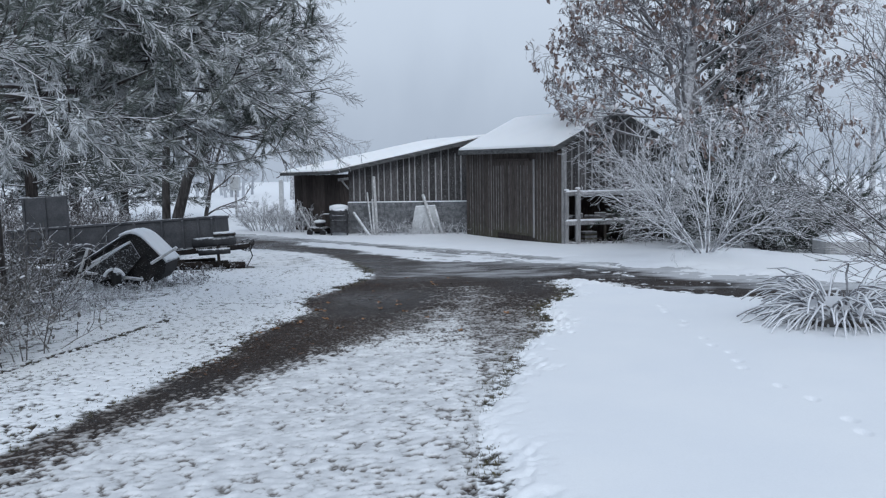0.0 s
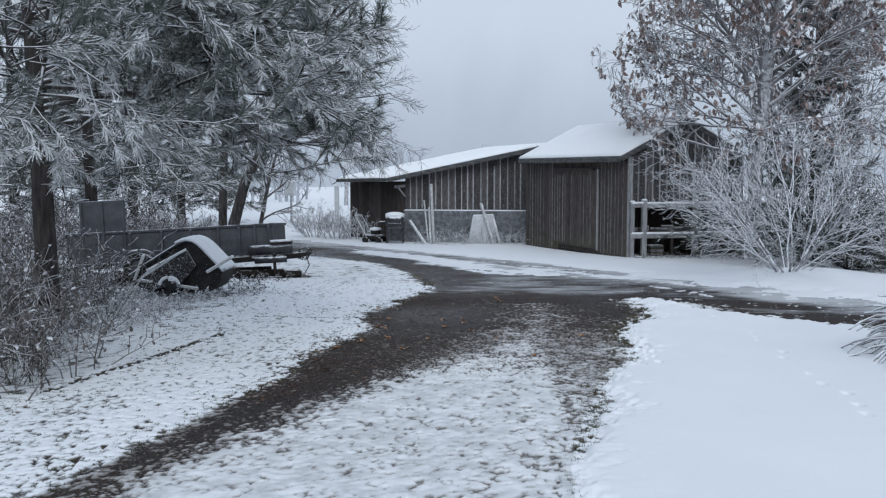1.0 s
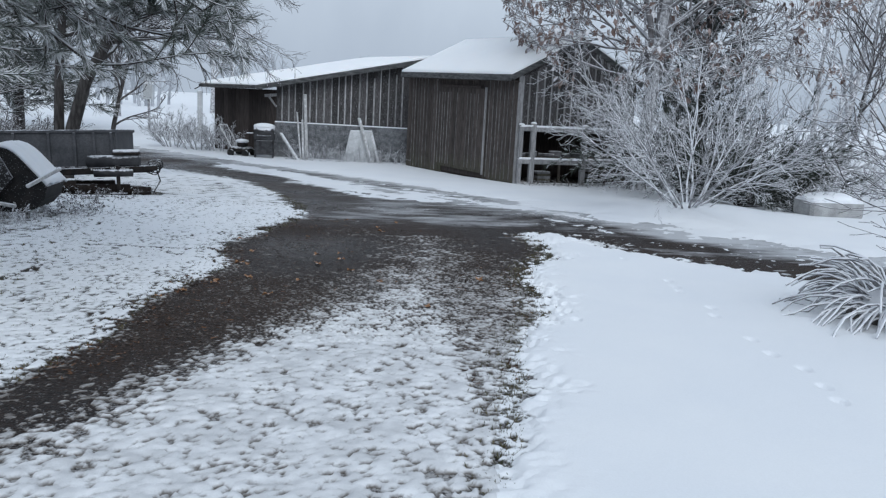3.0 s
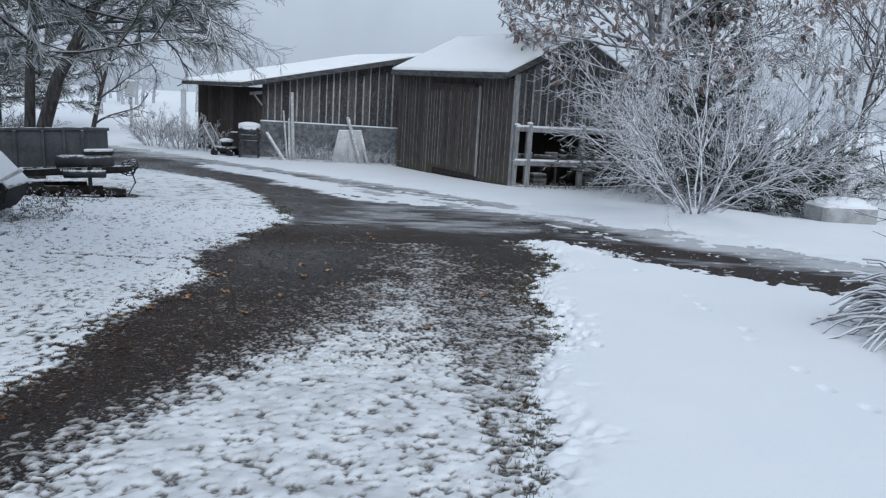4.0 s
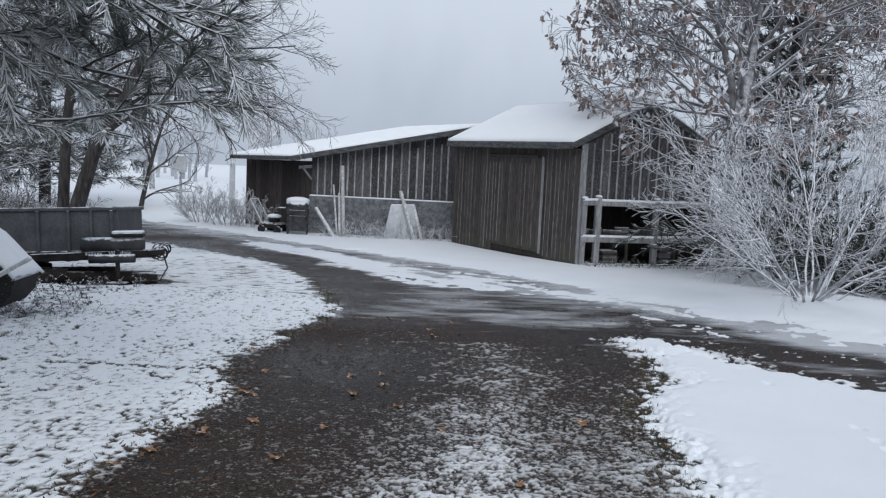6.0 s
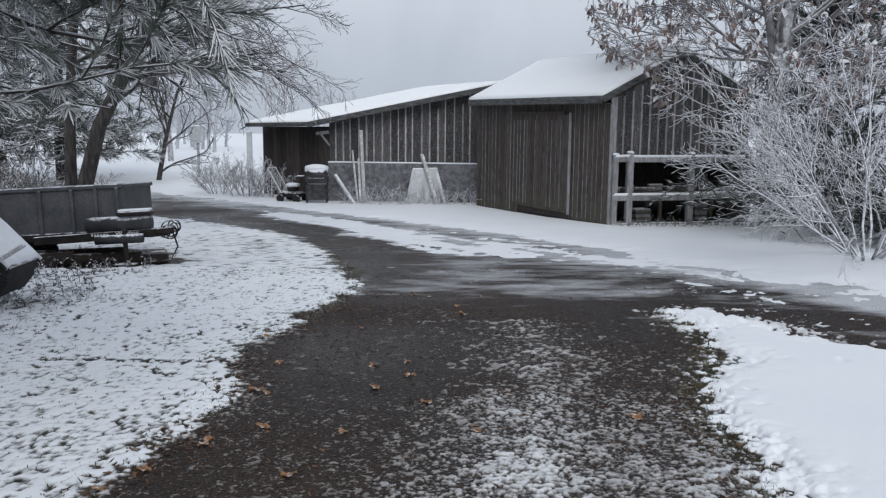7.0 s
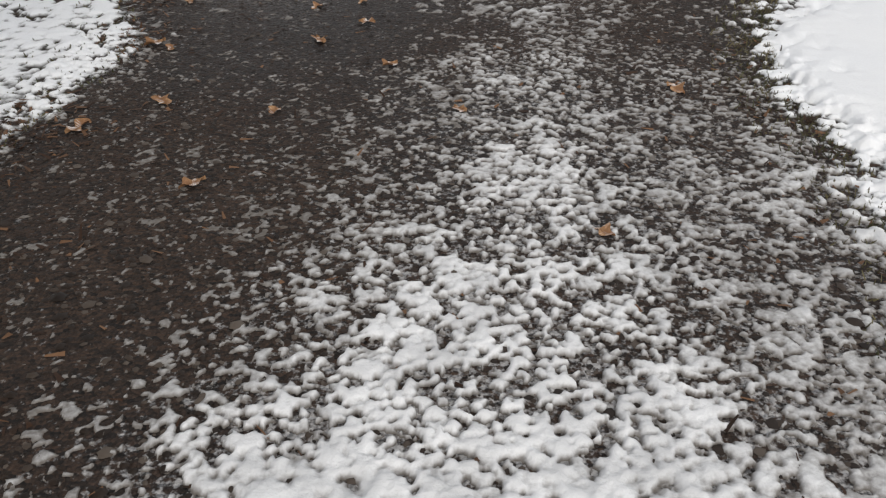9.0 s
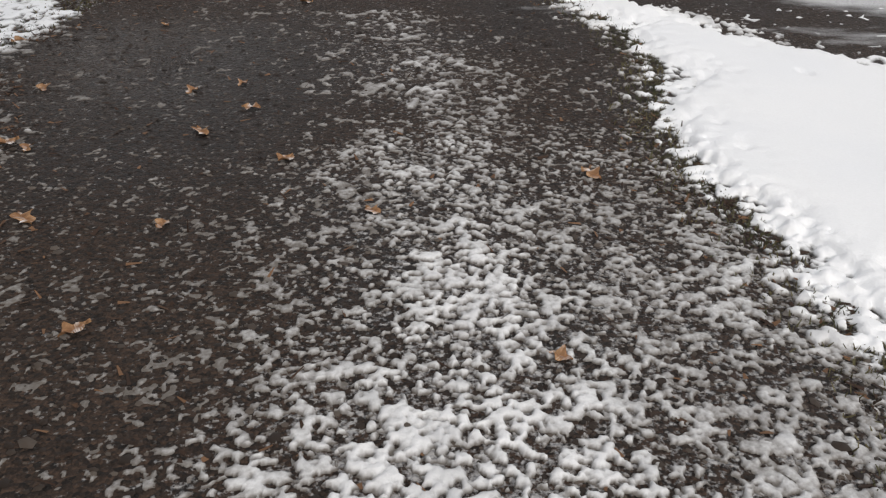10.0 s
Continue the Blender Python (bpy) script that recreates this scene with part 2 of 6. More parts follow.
mossy(SHED, -0.28)
SHEDLINE = mat("weathered_joint_strip", (0.10, 0.095, 0.09), (0.24, 0.232, 0.228), 5, 0.85, 40, 0.4, 0.003, 0.0, 0.3, (6, 6, 1.5), 0, 0.4)
PALE = mat("pale_peeled_wood", (0.40, 0.395, 0.395), (0.60, 0.595, 0.595), 6, 0.85, 50, 0.4, 0.003, 0.95, 0.45, (5, 5, 1), 0, 0.2)
SHEET = mat("pale_painted_sheet", (0.42, 0.43, 0.44), (0.56, 0.57, 0.58), 4, 0.7, 40, 0.2, 0.003, 0.9, 0.75)
STONE = mat("pale_cement_planter", (0.28, 0.28, 0.28), (0.42, 0.42, 0.42), 6, 0.9, 50, 0.6, 0.006, 0.9, 0.5)
BARK = mat("frosted_grey_bark", (0.030, 0.027, 0.026), (0.085, 0.078, 0.075), 7, 0.9, 60, 0.8, 0.01, 0.9, 0.62, (3, 3, 0.6), 0, 0, (0.35, 0.65), 0.35)
TWIG = mat("frosted_twigs", (0.055, 0.049, 0.049), (0.13, 0.12, 0.12), 4, 0.9, 40, 0.3, 0.002, 0.85, 0.50)
FROST = mat("hoar_frosted_stems", (0.15, 0.145, 0.15), (0.52, 0.52, 0.535), 9, 0.9, 40, 0.3, 0.002, 0.95, 0.16)
REDBARK = mat("dark_flaky_pine_bark", (0.022, 0.019, 0.018), (0.070, 0.060, 0.057), 7, 0.9, 40, 0.9, 0.015, 0.85, 0.7, (3, 3, 0.5))
JUNIPER = mat("dark_juniper_sprays", (0.022, 0.030, 0.022), (0.06, 0.07, 0.058), 3, 0.75, 30, 0.1, 0.001, 0.8, 0.62, drift=5.0)
NEEDLE = mat("frosted_pine_needles", (0.062, 0.078, 0.064), (0.20, 0.215, 0.195), 3, 0.75, 30, 0.1, 0.001, 0.92, 0.26, drift=3.0)
BOUGH = mat("snow_capped_pine_boughs", (0.030, 0.025, 0.024), (0.085, 0.072, 0.068), 7, 0.9, 60, 0.8, 0.01, 0.95, 0.22, (3, 3, 0.6), drift=5.0)
# needle greens and frost lightened to stand in for snowfall haze
NEEDLEFAR = mat("haze_paled_needles", (0.055, 0.065, 0.058), (0.135, 0.145, 0.135), 2, 0.8, 30, 0.1, 0.001, 0.85, 0.40)
PALELINE = mat("frosted_pale_strip", (0.20, 0.196, 0.195), (0.40, 0.395, 0.395), 5, 0.85, 40, 0.4, 0.003, 0.0, 0.3, (6, 6, 1.5), 0, 0.35)
# frosted leaf browns also lightened in place of haze
OAKLEAF = mat("brown_oak_leaves", (0.16, 0.105, 0.085), (0.34, 0.27, 0.25), 3, 0.8, 30, 0.1, 0.001, 0.8, 0.26, drift=9.0)
WEED = mat("dead_frosted_weeds", (0.070, 0.064, 0.058), (0.17, 0.158, 0.15), 3, 0.9, 30, 0.1, 0.001, 0.75, 0.52)
OAKTWIG = mat("frosted_oak_twigs", (0.115, 0.107, 0.107), (0.28, 0.27, 0.275), 4, 0.9, 40, 0.3, 0.002, 0.9, 0.36)
GRASS = mat("winter_grass", (0.045, 0.05, 0.026), (0.14, 0.12, 0.065), 4, 0.85, 30, 0.1, 0.001)
LITTER = mat("orange_brown_leaf_litter", (0.20, 0.095, 0.045), (0.36, 0.21, 0.11), 30, 0.75, 90, 0.3, 0.002, 0.8, 1.0)
MUSH = mat("wet_brown_litter", (0.040, 0.019, 0.010), (0.15, 0.078, 0.042), 40, 0.6, 120, 0.3, 0.002)
PEBBLE = mat("wet_pebbles", (0.04, 0.034, 0.03), (0.06, 0.05, 0.043), 45, 0.45, 120, 0.3, 0.002)


def each_its_own(m, dark, light):
    """Gives every loose stone of a mesh a tone of its own."""
    n, l = m.node_tree.nodes, m.node_tree.links
    geo, ramp = n.new("ShaderNodeNewGeometry"), n.new("ShaderNodeValToRGB")
    ramp.color_ramp.elements[0].color, ramp.color_ramp.elements[1].color = (*dark, 1), (*light, 1)
    ramp.color_ramp.elements.new(0.6).color = (dark[0] * 1.8, dark[1] * 1.65, dark[2] * 1.5, 1)
    l.new(geo.outputs["Random Per Island"], ramp.inputs["Fac"])
    l.new(ramp.outputs["Color"], n["Principled BSDF"].inputs["Base Color"])


each_its_own(MUSH, (0.022, 0.011, 0.006), (0.20, 0.105, 0.055))
each_its_own(PEBBLE, (0.014, 0.0095, 0.007), (0.10, 0.080, 0.065))
CLUTTER = mat("grey_offcuts", (0.10, 0.10, 0.105), (0.22, 0.22, 0.23), 5, 0.85, 40, 0.3, 0.003, 0.8, 0.6, (1, 1, 1), 0, 0.4)
BARS = mat("white_lettering_paint", (0.55, 0.55, 0.55), (0.62, 0.62, 0.62))


# pale blue-grey wood colour carries the distance haze
FARWOOD = mat("haze_painted_woods", (0.36, 0.375, 0.405), (0.47, 0.485, 0.515), 0.4, 0.95, 20, 0.1, 0.01)


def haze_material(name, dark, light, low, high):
    """Distance in falling snow: plain glowing backdrop, haze painted in, fading upward into cloud."""
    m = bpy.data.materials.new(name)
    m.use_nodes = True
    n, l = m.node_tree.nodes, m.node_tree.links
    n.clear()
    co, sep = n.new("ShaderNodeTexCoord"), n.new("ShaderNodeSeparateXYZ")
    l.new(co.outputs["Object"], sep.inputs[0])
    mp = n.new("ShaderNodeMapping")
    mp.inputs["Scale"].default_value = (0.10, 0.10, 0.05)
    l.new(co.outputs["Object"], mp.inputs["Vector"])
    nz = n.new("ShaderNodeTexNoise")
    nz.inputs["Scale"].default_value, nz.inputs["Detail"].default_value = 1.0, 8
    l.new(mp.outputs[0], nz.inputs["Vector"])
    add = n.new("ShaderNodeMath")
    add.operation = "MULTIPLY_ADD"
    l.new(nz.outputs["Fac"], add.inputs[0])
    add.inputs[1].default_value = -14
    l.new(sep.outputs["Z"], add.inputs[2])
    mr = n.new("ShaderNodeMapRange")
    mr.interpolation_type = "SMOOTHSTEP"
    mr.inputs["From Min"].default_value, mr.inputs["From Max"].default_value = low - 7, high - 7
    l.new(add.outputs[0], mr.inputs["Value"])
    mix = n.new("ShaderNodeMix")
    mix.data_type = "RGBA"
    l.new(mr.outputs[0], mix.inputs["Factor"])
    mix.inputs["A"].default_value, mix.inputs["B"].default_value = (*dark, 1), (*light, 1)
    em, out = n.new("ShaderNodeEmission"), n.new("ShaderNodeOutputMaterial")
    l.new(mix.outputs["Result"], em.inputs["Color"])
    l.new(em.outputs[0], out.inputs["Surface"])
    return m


# ---- mesh tools ----
def part(name, bm, material, parent=None, label="", smooth=False):
    """A bmesh, or (vertices, faces), as one mesh object, under parent if there is one."""
    me = bpy.data.meshes.new(name)
    if isinstance(bm, tuple):
        v, f = bm
        v = np.asarray(v, dtype=np.float32).reshape(-1, 3)
        f = np.asarray(f, dtype=np.int32)
        k = f.shape[1]
        me.vertices.add(len(v))
        me.vertices.foreach_set("co", v.ravel())
        me.loops.add(f.size)
        me.loops.foreach_set("vertex_index", f.ravel())
        me.polygons.add(len(f))
        me.polygons.foreach_set("loop_start", np.arange(0, f.size, k, dtype=np.int32))
        me.update(calc_edges=True)
    else:
        bm.to_mesh(me)
        bm.free()
    me.materials.append(material)
    if smooth:
        me.polygons.foreach_set("use_smooth", np.ones(len(me.polygons), dtype=bool))
    ob = new(name, me)
    if parent:
        ob.parent = parent
    if label:
        tagged(ob, label)
    return ob


def thing(name, place, label, category, turn=0.0, group="", kind=""):
    """An Empty at the base of a thing, turned about z by degrees."""
    ob = new(name)
    ob.matrix_basis = pose(*place, 0, 0, turn)
    return tagged(ob, label, category, group, kind)


def box(bm, size, m=Matrix(), bevel=0.0):
    geo = bmesh.ops.create_cube(bm, size=1.0, matrix=m @ Matrix.Diagonal((*size, 1)))
    if bevel:
        edges = list({e for v in geo["verts"] for e in v.link_edges})
        bmesh.ops.bevel(bm, geom=edges, offset=bevel, segments=1, affect="EDGES")
    return bm


def boxed(size, at=(0, 0, 0), turn=(0, 0, 0), bevel=0.006):
    return box(bmesh.new(), size, pose(*at, *turn), bevel)


def beam(a, b, w, h, bevel=0.008, bm=None):
    """A squared timber from a to b, w wide and h high."""
    a, b = Vector(a), Vector(b)
    d = b - a
    q = d.to_track_quat("X", "Z").to_matrix().to_4x4()
    return box(bm or bmesh.new(), (d.length, w, h), Matrix.Translation((a + b) / 2) @ q, bevel)


def rod(a, b, r, r2=None, sides=10, bm=None, cap=True):
    a, b = Vector(a), Vector(b)
    d = b - a
    m = Matrix.Translation((a + b) / 2) @ d.to_track_quat("Z", "Y").to_matrix().to_4x4()
    bm = bm or bmesh.new()
    bmesh.ops.create_cone(bm, cap_ends=cap, segments=sides, radius1=r, radius2=r if r2 is None else r2, depth=d.length, matrix=m)
    return bm


def prism(corners, thickness, axis):
    """A flat outline pushed along axis by thickness."""
    bm = bmesh.new()
    face = bm.faces.new([bm.verts.new(c) for c in corners])
    out = bmesh.ops.extrude_face_region(bm, geom=[face])
    bmesh.ops.translate(bm, vec=Vector(axis) * thickness, verts=[v for v in out["geom"] if isinstance(v, bmesh.types.BMVert)])
    bmesh.ops.recalc_face_normals(bm, faces=bm.faces)
    return bm


def tubes(paths):
    """Tapered tubes round polylines [(points, radii)], as vertices and quads."""
    V, F, base = [], [], 0
    for pts, rad in paths:
        pts, rad = np.asarray(pts, float), np.asarray(rad, float)
        k = 3 if rad[0] < 0.006 else 4 if rad[0] < 0.02 else 6 if rad[0] < 0.06 else 9
        n = len(pts)
        tan = np.gradient(pts, axis=0)
        tan /= np.linalg.norm(tan, axis=1)[:, None] + 1e-9
        ref = np.array([0.0, 0.0, 1.0]) if abs(tan[0, 2]) < 0.8 else np.array([1.0, 0.0, 0.0])
        u = np.cross(tan, ref)
        u /= np.linalg.norm(u, axis=1)[:, None] + 1e-9
        w = np.cross(tan, u)
        ang = np.linspace(0, 2 * np.pi, k, endpoint=False)
        ring = pts[:, None] + rad[:, None, None] * (np.cos(ang)[None, :, None] * u[:, None] + np.sin(ang)[None, :, None] * w[:, None])
        V.append(ring.reshape(-1, 3))
        i = np.arange(n - 1)[:, None] * k
        j = np.arange(k)[None]
        j2 = (j + 1) % k
        F.append(np.stack([i + j, i + j2, i + k + j2, i + k + j], -1).reshape(-1, 4) + base)
        base += n * k
    return np.concatenate(V), np.concatenate(F)


def grow(rng, start, way, length, radius, spec, level=0, out=None):
    """Branches as polylines. spec, level by level: (children, length ratio, spread, droop, wander, steps, from)."""
    out = [] if out is None else out
    kids, ratio, spread, droop, wander, steps, first = spec[level]
    p, d = np.array(start, float), np.array(way, float)
    d /= np.linalg.norm(d)
    pts, rads, ways = [p.copy()], [radius], [d.copy()]
    tip = 0.35 if level < len(spec) - 1 else 0.45
    for i in range(steps):
        d = d + rng.normal(0, wander, 3) + np.array([0, 0, droop])
        d /= np.linalg.norm(d)
        p = p + d * length / steps
        pts.append(p.copy()), ways.append(d.copy())
        rads.append(radius * (1 - (1 - tip) * (i + 1) / steps))
    out.append((level, np.array(pts), np.array(rads)))
    if level + 1 < len(spec):
        for c in range(kids):
            f = first + (1 - first) * (c + rng.uniform(0.1, 0.9)) / kids
            x = f * steps
            i = min(int(x), steps - 1)
            q = pts[i] + (pts[i + 1] - pts[i]) * (x - i)
            side = rng.normal(0, 1, 3)
            side -= side @ ways[i] * ways[i]
            side /= np.linalg.norm(side) + 1e-9
            nd = ways[i] * math.cos(spread) + side * math.sin(spread)
            grow(rng, q, nd, length * ratio * rng.uniform(0.7, 1.2) * (1.15 - 0.45 * f), max(rads[i] * 0.62, 0.0016), spec, level + 1, out)
    return out


def split_levels(out, upto):
    return tubes([(p, r) for lv, p, r in out if lv <= upto]), tubes([(p, r) for lv, p, r in out if lv > upto])


# ---- smooth noise over the plan ----
LATTICE = np.random.RandomState(7).rand(256, 256)


def vnoise(x, y, s, seed=0):
    x, y = x / s + seed * 17.31, y / s + seed * 9.77
    xi, yi = np.floor(x).astype(int), np.floor(y).astype(int)
    fx, fy = x - xi, y - yi
    fx, fy = fx * fx * fx * (fx * (6 * fx - 15) + 10), fy * fy * fy * (fy * (6 * fy - 15) + 10)
    a, b = LATTICE[xi % 256, yi % 256], LATTICE[(xi + 1) % 256, yi % 256]
    c, d = LATTICE[xi % 256, (yi + 1) % 256], LATTICE[(xi + 1) % 256, (yi + 1) % 256]
    return (a * (1 - fx) + b * fx) * (1 - fy) + (c * (1 - fx) + d * fx) * fy


def turned(x, y, a):
    return x * math.cos(a) - y * math.sin(a), x * math.sin(a) + y * math.cos(a)


def fbm(x, y, s, seed=0, n=3):
    out, amp, tot = 0, 1, 0
    for i in range(n):
        u, v = turned(x, y, 0.6 + 0.9 * i + seed)
        out, tot = out + amp * vnoise(u, v, s / 2 ** i, seed + i), tot + amp
        amp *= 0.5
    return out / tot


def inside(x, y, poly):
    """Distance to a closed outline, positive inside."""
    d = np.full(x.shape, 1e9)
    odd = np.zeros(x.shape, bool)
    for (ax, ay), (bx, by) in zip(poly, poly[1:] + poly[:1]):
        ex, ey = bx - ax, by - ay
        t = np.clip(((x - ax) * ex + (y - ay) * ey) / (ex * ex + ey * ey), 0, 1)
        d = np.minimum(d, np.hypot(x - ax - t * ex, y - ay - t * ey))
        if ay != by:
            odd ^= ((ay > y) != (by > y)) & (x < ex * (y - ay) / ey + ax)
    return np.where(odd, d, -d)


# ---- ground: one sheet that falls gently toward the barn, with a low bank under the bushes ----
def ease(a, b, v):
    q = np.clip((v - a) / (b - a), 0, 1)
    return q * q * (3 - 2 * q)


def height(x, y):
    x, y = np.asarray(x, float), np.asarray(y, float)
    u = (22.6 - y) / 2.0
    z = 0.0314 * 2.0 * np.where(u > 20, u, np.log1p(np.exp(np.minimum(u, 20))))
    z = np.minimum(z, 1.2)
    z = z + 0.013 * np.clip(x, -7, 7) * (1 - ease(15, 21, y))
    z = z - 0.10 * ease(19, 25, y) - 0.06 * ease(27, 38, y)
    z = z + 0.05 * np.exp(-((y - 15.5) / 2.2) ** 2) * (1 - ease(2.5, 4, x))
    z = z + 0.13 * np.exp(-(((x + 4.8) / 1.8) ** 2 + ((y - 14.6) / 2.6) ** 2))
    z = z + 0.24 * np.exp(-(((x - 4.9) / 1.5) ** 2 + ((y - 15.6) / 1.3) ** 2))
    z = z + 0.05 * (fbm(x, y, 7.0, 3, 1) - 0.5) * np.clip((np.hypot(x, y - 10) - 6) / 6, 0, 1)
    return z


def ground_z(x, y):
    return float(height(np.array([x]), np.array([y]))[0])


def axis_values(*runs):
    return np.unique(np.round(np.concatenate([np.arange(a, b, s) for a, b, s in runs]), 5))


def sheet(xs, ys, fn, drop=None):
    X, Y = np.meshgrid(xs, ys)
    Z, keep = fn(X, Y)
    n, m = X.shape
    i = np.arange(n * m).reshape(n, m)
    F = np.stack([i[:-1, :-1], i[:-1, 1:], i[1:, 1:], i[1:, :-1]], -1).reshape(-1, 4)
    k = keep.ravel()
    ok = k[F].any(1)
    if drop:
        cx, cy = X.ravel()[F].mean(1), Y.ravel()[F].mean(1)
        ok &= ~((cx > drop[0]) & (cx < drop[1]) & (cy > drop[2]) & (cy < drop[3]))
    F = F[ok]
    used, F = np.unique(F, return_inverse=True)
    V = np.stack([X.ravel(), Y.ravel(), Z.ravel()], -1)[used]
    return V, F.reshape(-1, 4)


FAR_X = ((-700, -100, 60), (-100, -30, 5), (-30, -10, 1.0), (10, 30, 1.0), (30, 100, 5), (100, 701, 60))
FAR_Y = ((-300, -40, 60), (-40, -4, 4), (38, 60, 1.5), (60, 140, 8), (140, 901, 60))
gx = axis_values(*FAR_X, (-10, 10, 0.16))
gy = axis_values(*FAR_Y, (-4, 38, 0.16))
ground = part("ground", sheet(gx, gy, lambda x, y: (height(x, y), np.ones(x.shape, bool))), GRAVEL, smooth=True)
tagged(ground, "dark wet gravel drive and bare earth", "ground", kind="structure")

# ---- snow: outlines in plan of the lawns, the trodden middle of the drive and the cross road ----
LEFT_LAWN = [(-3.2, 2.0), (-2.75, 5.0), (-2.47, 6.4), (-2.25, 7.6), (-2.05, 8.4), (-2.05, 9.5), (-1.93, 10.0), (-1.80, 10.5), (-1.70, 11.1),
             (-1.92, 11.75), (-1.92, 12.4), (-1.6, 13.2), (-1.38, 14.0), (-1.12, 14.95), (-1.55, 16.5), (-2.05, 18.2), (-2.9, 20.3), (-4.2, 22.0),
             (-6.2, 23.9), (-8.6, 26.2), (-12.0, 29.2), (-30, 42), (-300, 90), (-300, -60), (-4.5, -60)]
RIGHT_LAWN = [(1.82, 13.35), (1.90, 12.65), (1.72, 11.9), (1.46, 11.3), (1.27, 10.75), (1.21, 10.2), (1.20, 9.7), (1.13, 9.1), (0.93, 8.6), (0.70, 7.9), (0.56, 7.3),
              (0.44, 6.7), (0.34, 6.0), (0.31, 5.3), (0.27, 4.5), (0.1, 2.5), (0.0, -60), (300, -60), (300, -20), (30, 2.0), (12, 5.6), (5.0, 9.75), (3.9, 10.85), (3.2, 11.6), (2.75, 12.1), (2.45, 12.5), (2.2, 13.1), (2.08, 13.4)]
FAR_SIDE = [(-300, 130), (-30, 46.5), (-10.2, 32.0), (-7.2, 29.2), (-4.5, 26.8), (-2.3, 24.8), (-0.3, 22.4), (1.0, 20.5), (2.2, 18.5), (2.62, 16.4), (3.1, 15.2),
            (4.2, 14.1), (5.3, 12.9), (8.0, 11.2), (13, 8.6), (32, 3.5), (300, -12), (300, 900), (-300, 900)]
MIDDLE = [(-3.4, -40.0), (-2.6, 3.0), (-2.2, 5.2), (-1.72, 6.6), (-1.22, 8.2), (-0.86, 9.0), (-0.48, 9.8), (-0.25, 11.3), (0.0, 13.6), (1.0, 13.6), (0.75, 11.6), (0.62, 10.4), (0.45, 9.4), (0.42, 7.6), (0.2, 5.4), (0.0, 3.0), (-0.1, -40.0)]
STREAKS = [(7.5, 11.0), (5.0, 12.6), (3.9, 13.9), (3.2, 15.2), (2.5, 16.1), (1.8, 17.0), (0.9, 17.9), (0.1, 19.3), (-1.1, 21.2), (-2.4, 23.0), (-3.6, 24.3)]


def clump_noise(x, y, size):
    wx_, wy_ = x + 0.6 * size * (vnoise(x, y, size, 41) - 0.5), y + 0.6 * size * (vnoise(x, y, size, 42) - 0.5)
    return 0.56 * vnoise(*turned(wx_, wy_, 0.5), size, 45) + 0.32 * vnoise(*turned(wx_, wy_, 1.3), size * 0.55, 46) + 0.20 * vnoise(*turned(wx_, wy_, 2.1), size * 2.6, 47)


RANKS = np.quantile(clump_noise(*np.meshgrid(np.arange(0, 7, 0.013), np.arange(0, 7, 0.013)), 0.04).ravel(), np.linspace(0, 1, 41))


def clump_rank(x, y, size):
    """Lumps of the given size, spread evenly from 0 to 1."""
    return np.interp(clump_noise(x, y, size), RANKS, np.linspace(0, 1, 41))


# bare, sheltered earth under the trailer and its logs
SHELTER = [(-3.56, 16.54), (-3.8, 16.02), (-4.46, 15.55), (-5.31, 15.12), (-6.63, 14.84), (-8.52, 14.93), (-8.52, 17.96), (-4.36, 17.96)]


NEAR = (-1.9, 1.4, 8.3, 11.3)
FINE = (-3.9, 2.9, 4.3, 16.0)


def drive_cover(x, y):
    """Share of the drive that slush covers, and how thick its lumps stand."""
    left, right, mid = (inside(x, y, q) for q in (LEFT_LAWN, RIGHT_LAWN, MIDDLE))
    wide = fbm(x, y, 0.9, 4)
    along = np.interp(y, (5.0, 7.2, 8.3, 9.0, 9.6, 10.4, 11.3, 12.4, 13.6), (0.93, 0.91, 0.84, 0.66, 0.52, 0.36, 0.30, 0.27, 0.20))
    heart = along * np.clip((mid + np.interp(y, (7.0, 8.4, 9.4), (0.44, 0.30, 0.26))) / 0.70, 0, 1)
    strip = np.clip((x - 0.10) / 0.3, 0, 1) * np.interp(y, (5.0, 8.0, 8.8, 9.6, 10.4, 11.2, 12.4), (0.74, 0.68, 0.58, 0.45, 0.31, 0.20, 0.11))
    rim = np.maximum(0.45 * np.exp(-np.maximum(-right, 0) / 0.12), np.exp(-np.maximum(-left, 0) / 0.13))
    cover = np.maximum(0.075 + heart, np.maximum(strip, 0.85 * rim))
    cover = np.clip(cover + 0.35 * (wide - 0.5) * np.clip(cover * 3, 0.1, 1), 0.02, 0.95)
    body = 0.0085 + 0.0105 * np.clip(np.maximum(heart * 1.5, rim * 1.2) - 0.25, 0, 1)
    return cover, body


